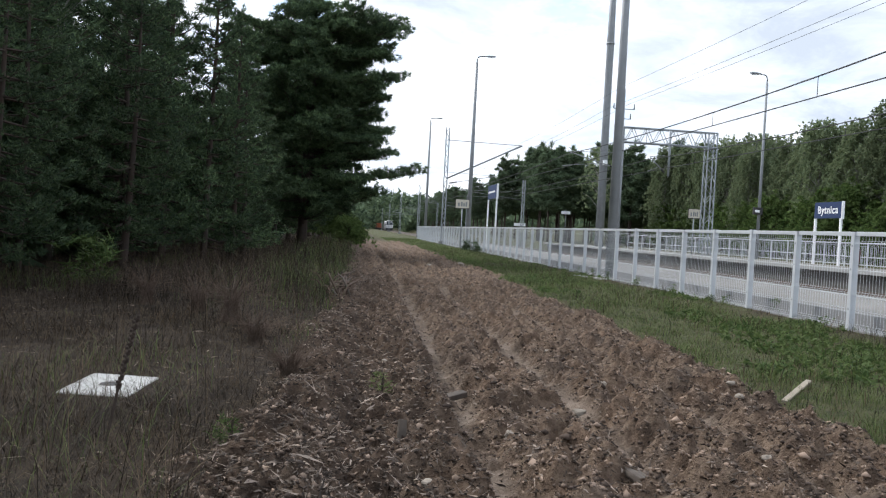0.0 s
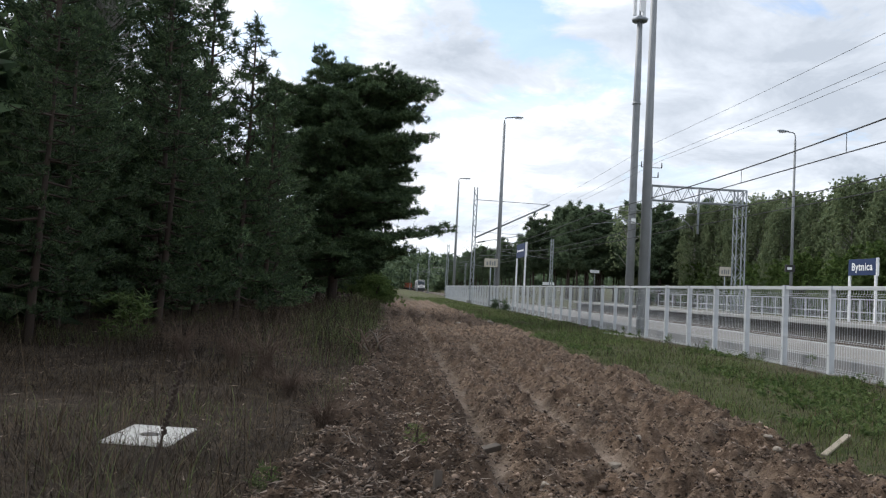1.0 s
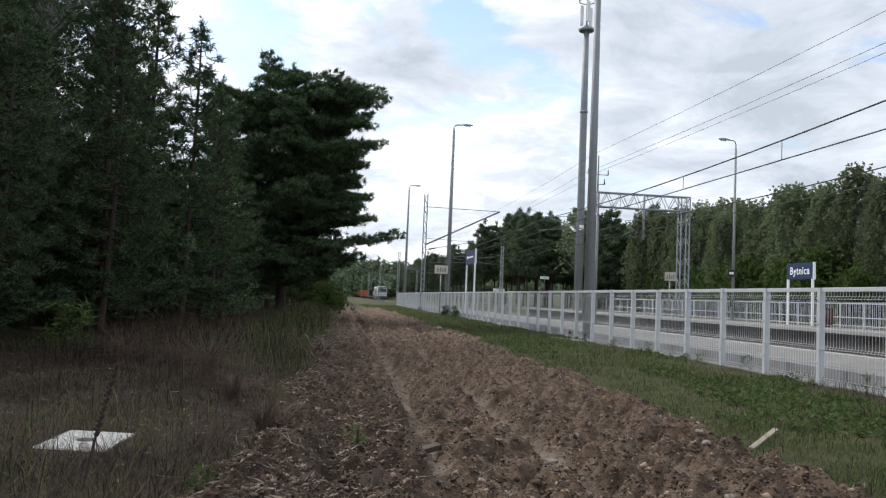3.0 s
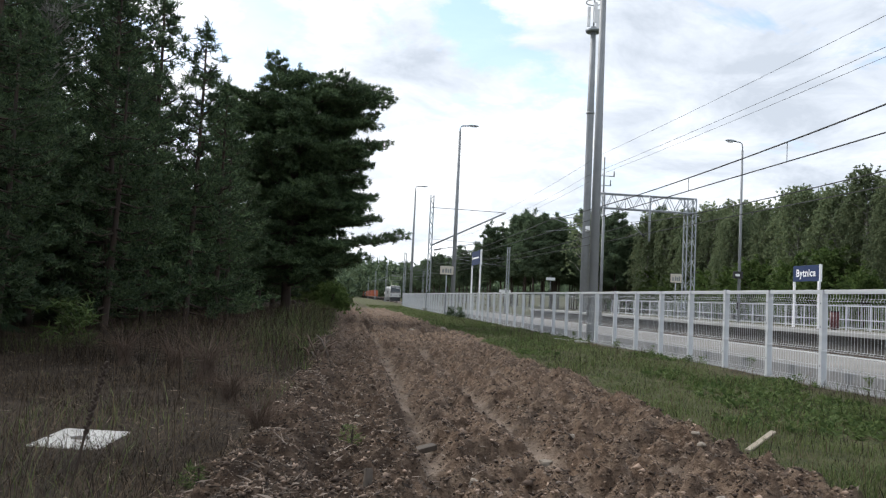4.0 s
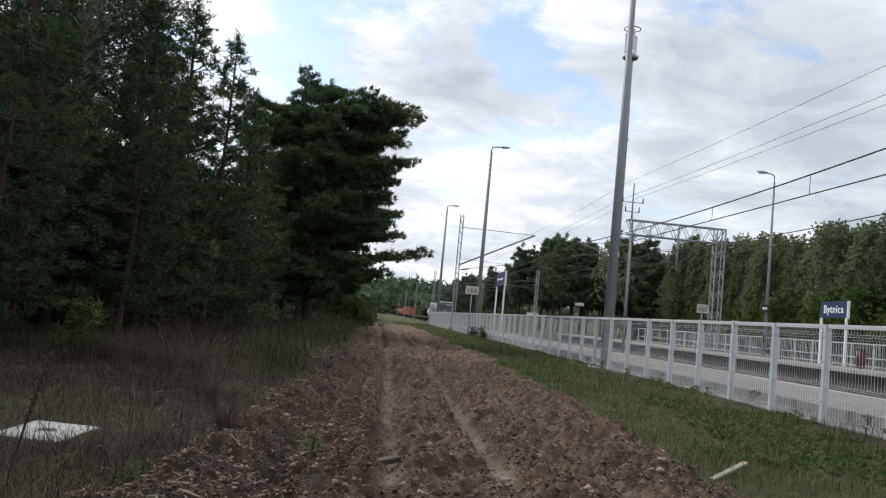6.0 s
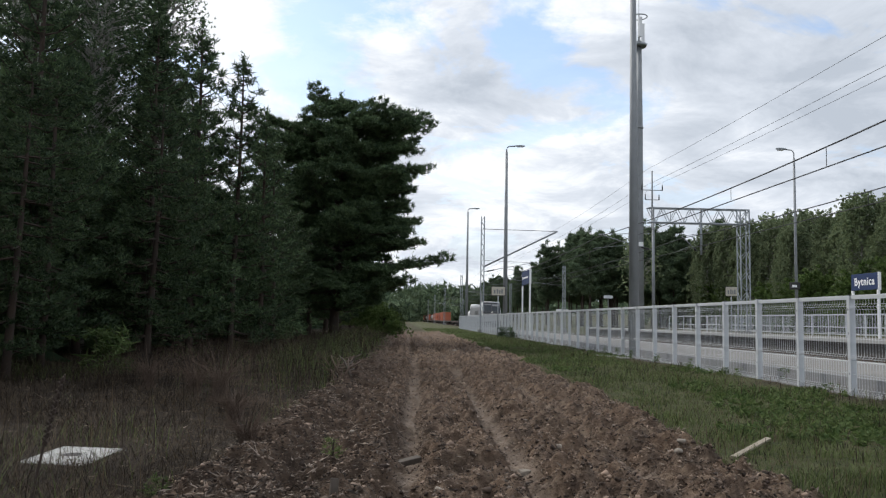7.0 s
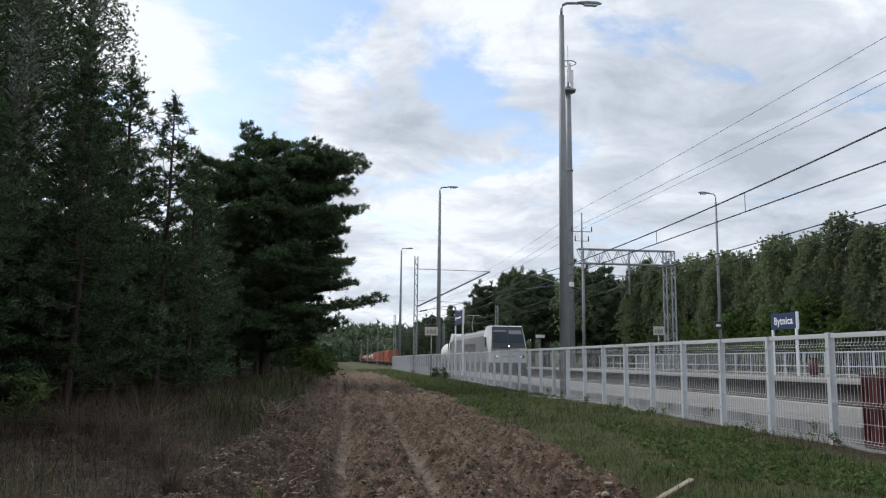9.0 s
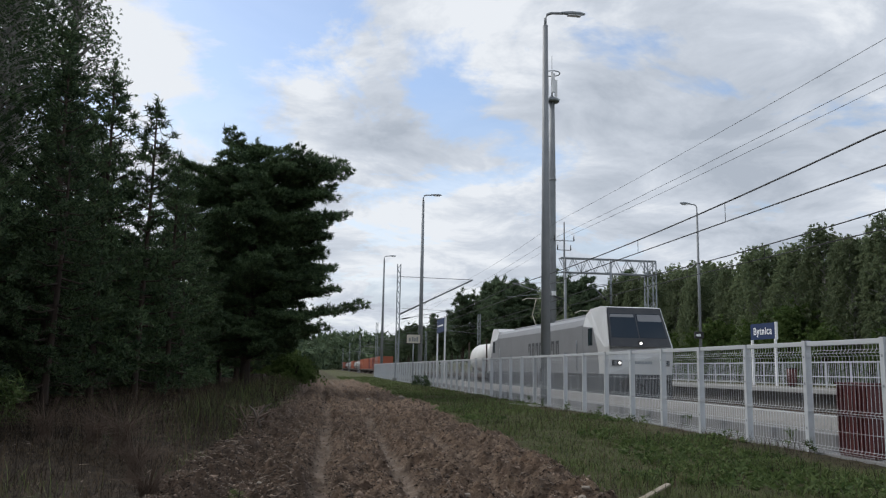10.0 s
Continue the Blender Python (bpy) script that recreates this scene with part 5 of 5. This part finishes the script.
def build_low_plants():
    rng = np.random.default_rng(5)
    nd = lambda x, y: 1 - dirt_mask(x, y)
    lid = lambda x, y: 1.0 - ((np.abs(x + 2.14) < 0.33) & (y > 8.72) & (y < 9.50))
    blades("dry_grass", 120000, (-9.5, 0.2, 3.6, 60), 0.19, 0.0018, DRY, "straw-coloured dry grass on the verge", rng, 2.3, lambda x, y: nd(x, y) * lid(x, y) * ss(-x, -0.4, 1.2) * (0.35 + 0.65 * vnoise(x, y, 0.6, 92)))
    blades("verge_grass", 26000, (-8.5, 0.4, 4.5, 70), 0.20, 0.0022, GRASS, "dull green grass tufts among dry grass", rng, 1.0, lambda x, y: nd(x, y) * lid(x, y) * ss(vnoise(x, y, 0.5, 93), 0.55, 0.75) * (0.3 + 0.7 * ss(y, 7, 14)))
    blades("green_grass", 150000, (3.8, 9.3, 5.5, 120), 0.10, 0.0026, GRASS, "short green grass strip along the fence", rng, 1.1, lambda x, y: nd(x, y) * (1 - 0.9 * ss(x, 8.0, 8.9) * (vnoise(x, y, 0.8, 31) > 0.35)) * (0.3 + 0.7 * vnoise(x, y, 0.9, 94)))
    blades("straw", 12000, (3.8, 9.3, 5.5, 60), 0.16, 0.0026, DRY, "dry stalks in the green strip", rng, 0.9, nd)
    tv = lambda x, y: nd(x, y) * ss(y, 13, 19) * ss(-x, 0.0, 0.6) * (0.25 + 0.75 * vnoise(x, y, 0.45, 97))
    blades("tall_verge_grass", 26000, (-5.0, 0.1, 13, 75), 0.40, 0.0018, DRY, "tall pale dry grass along the soil track", rng, 0.9, tv)
    blades("tall_verge_grass", 16000, (-4.5, 0.1, 13, 75), 0.36, 0.0018, GRASS, "tall green grass along the soil track", rng, 0.9, lambda x, y: tv(x, y) * ss(x, -3.5, -0.8))
    # broad weed leaves
    n = 5200
    y = 6.5 * (60 / 6.5) ** rng.random(n)
    x = 5.0 + 4.3 * rng.random(n)
    k = vnoise(x, y, 0.55, 95) > 0.52
    x, y = x[k], y[k]
    C = np.stack([x, y, ground_z(x, y) + 0.03], -1)
    V, F = tufts(C, np.tile([0, 0, 0.5], (len(C), 1)), 0.085, 9, 0.022, rng, 0.5)
    tagged(raw("weeds", V, F, WEED), "low broad-leaved weeds in the green strip", "weeds", kind="stuff")
    lf = lambda x, y: dirt_mask(x, y) * (0.45 + 0.55 * (1 - ss(x, 0.2, 1.6)))
    blades("matted_grass", 60000, (-8.0, 0.2, 3.6, 40), 0.07, 0.0022, DRY, "flattened brown grass on the verge", rng, 3.2, lambda x, y: nd(x, y) * lid(x, y))
    blades("tall_straw", 1500, (-8.0, -0.6, 5.0, 40), 0.62, 0.0018, DRY, "tall thin straw stalks above the dry grass", rng, 0.5, lambda x, y: nd(x, y) * lid(x, y + 0.5))
    scraps("wood_chips", 190000, (-1.6, 4.8, 4.2, 40), 0.0058, CHIP, "grey brown wood chips and roots on the soil", "wood chips", rng, 4.5, lf)
    scraps("soil_clods", 130000, (-1.2, 5.3, 4.2, 60), 0.0125, CLOD, "crumbs of reddish brown soil", "soil", rng, 1.1, None, 0.3, True)
    scraps("soil_clods", 15000, (-1.0, 5.3, 4.2, 60), 0.023, CLOD, "larger lumps of brown soil", "soil", rng, 1.15, None, 0.6, True)
    tw = lambda x, y: dirt_mask(x, y) * ss(-x, -1.8, 0.6)
    scraps("twigs", 16000, (-1.8, 2.0, 4.2, 30), 0.0045, CHIP, "thin broken twigs and roots", "twigs", rng, 16.0, tw)
    scraps("twigs", 9000, (-7.0, 0.0, 4.2, 24), 0.0045, CHIP, "thin dead twigs in the dry grass", "twigs", rng, 14.0, lambda x, y: 0 * x + 1)


def stone(x, y, s, seed, sq=0.65):
    b = B()
    bmesh.ops.create_icosphere(b, subdivisions=2, radius=s)
    rr = random.Random(seed)
    off = Vector((rr.random() * 9, rr.random() * 9, rr.random() * 9))
    for v in b.verts:
        v.co *= 0.75 + 0.6 * noise.noise(v.co / s * 0.9 + off)
        v.co.z *= sq
    ob = part("stone", b, STONE, m=pose(x, y, float(ground_z(x, y)) + s * 0.22, 0, 0, rr.random() * 360))
    return tagged(ob, "pale brown stone lying on the soil", "stone", "stones on the track")


def bough(name, pts, r, mat, label, category):
    b = tube(B(), pts, r, 7)
    for v in b.verts:
        v.co += Vector((0.2, 0.2, 0.2)) * r[0] * noise.noise(v.co * 9)
    return tagged(part(name, b, mat), label, category)


def build_loose_things():
    g = lambda x, y: float(ground_z(x, y))
    # square white lid on the verge
    o = empty("manhole_cover", "worn white square cover with a dark slot, half in dry grass", "cover", m=pose(-2.15, 9.12, g(-2.15, 9.12) - 0.015, 1, 1, -5))
    part("slab", box(B(), -0.31, 0.31, -0.42, 0.42, -0.12, 0.03, 0.02), LID, o)
    part("frame", box(B(), -0.35, 0.35, -0.46, 0.46, -0.16, 0.01, 0.02), CONCRETE, o, "grey concrete frame")
    part("slot", tube(B(), [(0.0, 0.0, 0.026), (0.0, 0.0, 0.034)], 0.085, 14), DARK, o, "dark lifting slot")
    # pale split plank in the grass
    b = box(B(), -0.55, 0.55, -0.038, 0.038, -0.012, 0.012, 0.008)
    for v in b.verts:
        v.co.y *= 1 - 0.4 * abs(v.co.x)
    tagged(part("plank", b, PALEWOOD, m=pose(4.70, 9.63, g(4.70, 9.63) + 0.05, 6, -4, 48)), "pale split plank lying in green grass", "plank")
    tagged(part("concrete_slab", box(B(), -0.28, 0.28, -0.75, 0.75, -0.06, 0.03, 0.012), EDGE, m=pose(8.85, 30.9, g(8.85, 30.9) + 0.02, 1, 2, 30)), "pale flat concrete slab lying by the fence", "slab")
    for x, y, z, w, lab in ((25.3, 125.0, 3.7, 0.9, "small white line-side board on a post"), (32.2, 124.0, 4.6, 0.7, "small white line-side board on a post")):
        o = empty("line_board", lab, "sign", "line-side boards", pose(x, y, g(x, y) - 0.1))
        part("post", tube(B(), [(0, 0.05, 0), (0, 0.05, z + 0.6)], 0.05, 6), STEEL, o)
        part("board", box(B(), -w, w, -0.02, 0.02, z - 0.1, z + 0.35, 0.01), SIGN_WHITE, o)
    # grey log by the wheel rut
    b = box(B(), -0.05, 0.05, -0.40, 0.40, -0.03, 0.03, 0.012)
    bmesh.ops.subdivide_edges(b, edges=b.edges[:], cuts=3, use_grid_fill=True)
    for v in b.verts:
        v.co += Vector((0.5, 0.2, 0.5)) * 0.03 * noise.noise(Vector((v.co.x * 30, v.co.y * 5, v.co.z * 30)))
    tagged(part("log", b, DEADWOOD, m=pose(1.92, 6.45, g(1.92, 6.45) + 0.02, 3, 8, 12)), "weathered grey timber half sunk in soil", "log")
    tagged(part("wood_stub", box(B(), -0.035, 0.035, -0.02, 0.02, -0.06, 0.10, 0.01), DEADWOOD, m=pose(0.43, 8.02, g(0.43, 8.02) + 0.03, -20, 10, 20)), "short pale wooden stub standing in soil", "wood piece")
    tagged(part("wood_piece", box(B(), -0.16, 0.16, -0.05, 0.05, -0.03, 0.03, 0.012), DEADWOOD, m=pose(1.05, 9.73, g(1.05, 9.73) + 0.08, 5, -8, 30)), "flat grey wood piece on the soil", "wood piece")
    for i, (x, y, s) in enumerate(((2.72, 12.6, 0.11), (2.60, 12.3, 0.06), (3.2, 36.0, 0.34), (4.75, 38.0, 0.30), (3.3, 7.6, 0.05), (2.9, 6.9, 0.05), (2.2, 9.1, 0.07), (3.6, 8.7, 0.05), (1.3, 8.0, 0.05), (2.7, 10.0, 0.05), (3.0, 11.2, 0.06),
                                   (0.4, 11.0, 0.05), (3.9, 9.5, 0.06), (1.5, 13.0, 0.06), (3.4, 14.5, 0.08), (0.5, 6.6, 0.05), (2.5, 5.6, 0.05), (3.4, 6.2, 0.05))):
        stone(x, y, s, i)
    # pile of pulled roots at the track's edge
    for i in range(34):
        rr = random.Random(40 + i)
        x, y = -0.28 + rr.uniform(-0.3, 0.25), 18.9 + rr.uniform(-1.4, 1.4)
        z = g(x, y) + 0.05
        a, ln = rr.uniform(0.2, 2.9), rr.uniform(0.5, 1.5)
        e = (x + math.cos(a) * ln * 0.5, y + math.sin(a) * ln * 0.5, z + rr.uniform(0.0, 0.42))
        md = ((x + e[0]) / 2 + rr.uniform(-.12, .12), (y + e[1]) / 2, (z + e[2]) / 2 + 0.12)
        bough("root_branch", [(x, y, z), md, e], [0.024, 0.018, 0.007], DEADWOOD if i % 6 == 0 else BRUSH, "bare grey root branch in a pile by the track", "branch")
    # tall dead stalk by the cover
    st = empty("dead_stalk", "tall dark dead seed stalk in the grass", "plant", m=pose(-1.45, 6.8, g(-1.45, 6.8)))
    part("stem", tube(B(), [(-0.08, 0, -0.02), (0.0, 0.0, 0.45), (0.1, 0.03, 0.92)], [0.011, 0.009, 0.006], 5), BARK, st)
    b = B()
    for k in range(26):
        z = 0.45 + 0.018 * k
        bmesh.ops.create_icosphere(b, subdivisions=1, radius=0.013 + 0.007 * (k % 3 == 0), matrix=pose(0.0 + 0.1 * (z - 0.45) / 0.47 + 0.012 * math.sin(k * 2.1), 0.012 * math.cos(k * 2.1), z))
    tagged(part("seed_head", b, BARK, st), kind="stuff")
    rng = np.random.default_rng(9)
    # dark young pine by the far fence, green plants in the soil, a seedling under the trees
    for nm, x, y, s, cnt, lab, mt in (("pine_sapling", 8.7, 64.0, 0.24, 60, "small dark pine sapling by the fence", NEEDLE), ("pine_sapling", 8.9, 60.0, 0.26, 50, "small dark pine sapling by the fence", NEEDLE),
                                      ("seedling", -5.5, 19.6, 0.3, 60, "young leafy seedling under the pines", WEED), ("ragged_weed", -0.85, 7.5, 0.07, 26, "ragged green weed in the soil", WEED), ("ragged_weed", 0.30, 9.3, 0.06, 22, "ragged green weed in the soil", GRASS)):
        o = empty(nm, lab, "plant", m=pose(x, y, g(x, y)))
        hh = s * 3.2
        part("stem", tube(B(), [(0, 0, -0.05), (0.02, 0, hh)], [0.02, 0.006], 5), BARK, o)
        C = np.stack([rng.normal(size=cnt) * s * 0.8, rng.normal(size=cnt) * s * 0.8, hh * rng.random(cnt) ** 1.2], -1)
        V, F = tufts(C, np.tile([0, 0, 0.4], (cnt, 1)), s * 0.8, 12, s * 0.07, rng)
        raw("leaves", V, F, mt, o)
    for k in range(13):
        y = 11.3 + 1.9 * k + rng.normal() * 0.5
        x = 9.25 + rng.normal() * 0.10
        hh = 0.12 + 0.26 * rng.random()
        o = empty("fence_weed", "thin dry weed growing at the fence foot", "plant", "fence weeds", pose(x, y, g(x, y)))
        part("stem", tube(B(), [(0, 0, -0.03), (0.02, 0.02, hh * 0.6), (0.08 * rng.normal(), 0.08 * rng.normal(), hh)], [0.005, 0.004, 0.002], 4), BRUSH, o)
        C = np.stack([rng.normal(size=9) * 0.05, rng.normal(size=9) * 0.05, hh * (0.2 + 0.8 * rng.random(9))], -1)
        V, F = tufts(C, np.tile([0, 0, 0.4], (9, 1)), 0.07, 7, 0.012, rng)
        raw("leaves", V, F, WEED, o)
    # leafless bushes in the dry grass
    for x, y, s in ((-1.75, 13.6, 1.05), (-2.4, 14.6, 0.8), (-0.6, 9.6, 0.45), (-1.2, 12.0, 0.6), (-3.4, 15.5, 0.9)):
        o = empty("dead_bush", "bare brown twiggy bush in dry grass", "bush", "bare bushes", pose(x, y, g(x, y)))
        b = B()
        for k in range(150):
            a, t = rng.random() * 6.28, 0.25 + 0.95 * rng.random()
            ln = s * (0.5 + 0.7 * rng.random())
            p1 = (0.1 * math.cos(a), 0.1 * math.sin(a), ln * 0.4)
            p2 = (ln * math.sin(t) * math.cos(a), ln * math.sin(t) * math.sin(a), ln * math.cos(t))
            tube(b, [(0.25 * s * math.cos(k * 2.4) * rng.random(), 0.25 * s * math.sin(k * 2.4) * rng.random(), -0.03), p1, p2], [0.0035, 0.0025, 0.0012], 3, False)
        tagged(part("branchwork", b, BRUSH, o), kind="stuff")


build_ground()
build_platforms()
build_fence()
build_masts_and_wires()
build_signs()
TRAIN = build_train()
build_trees()
build_far_woods()
build_low_plants()
build_loose_things()


def motions():
    # the train runs towards the platform at a steady 31 m/s
    for o in TRAIN:
        y = o.matrix_basis.translation.y
        walk(o, [(t, pose(TRACK_1, 34.5 + 31.0 * (10.0 - t) + y, RAIL_Z)) for t in (0.0, 2.5, 5.0, 7.5, 10.0)])


motions()
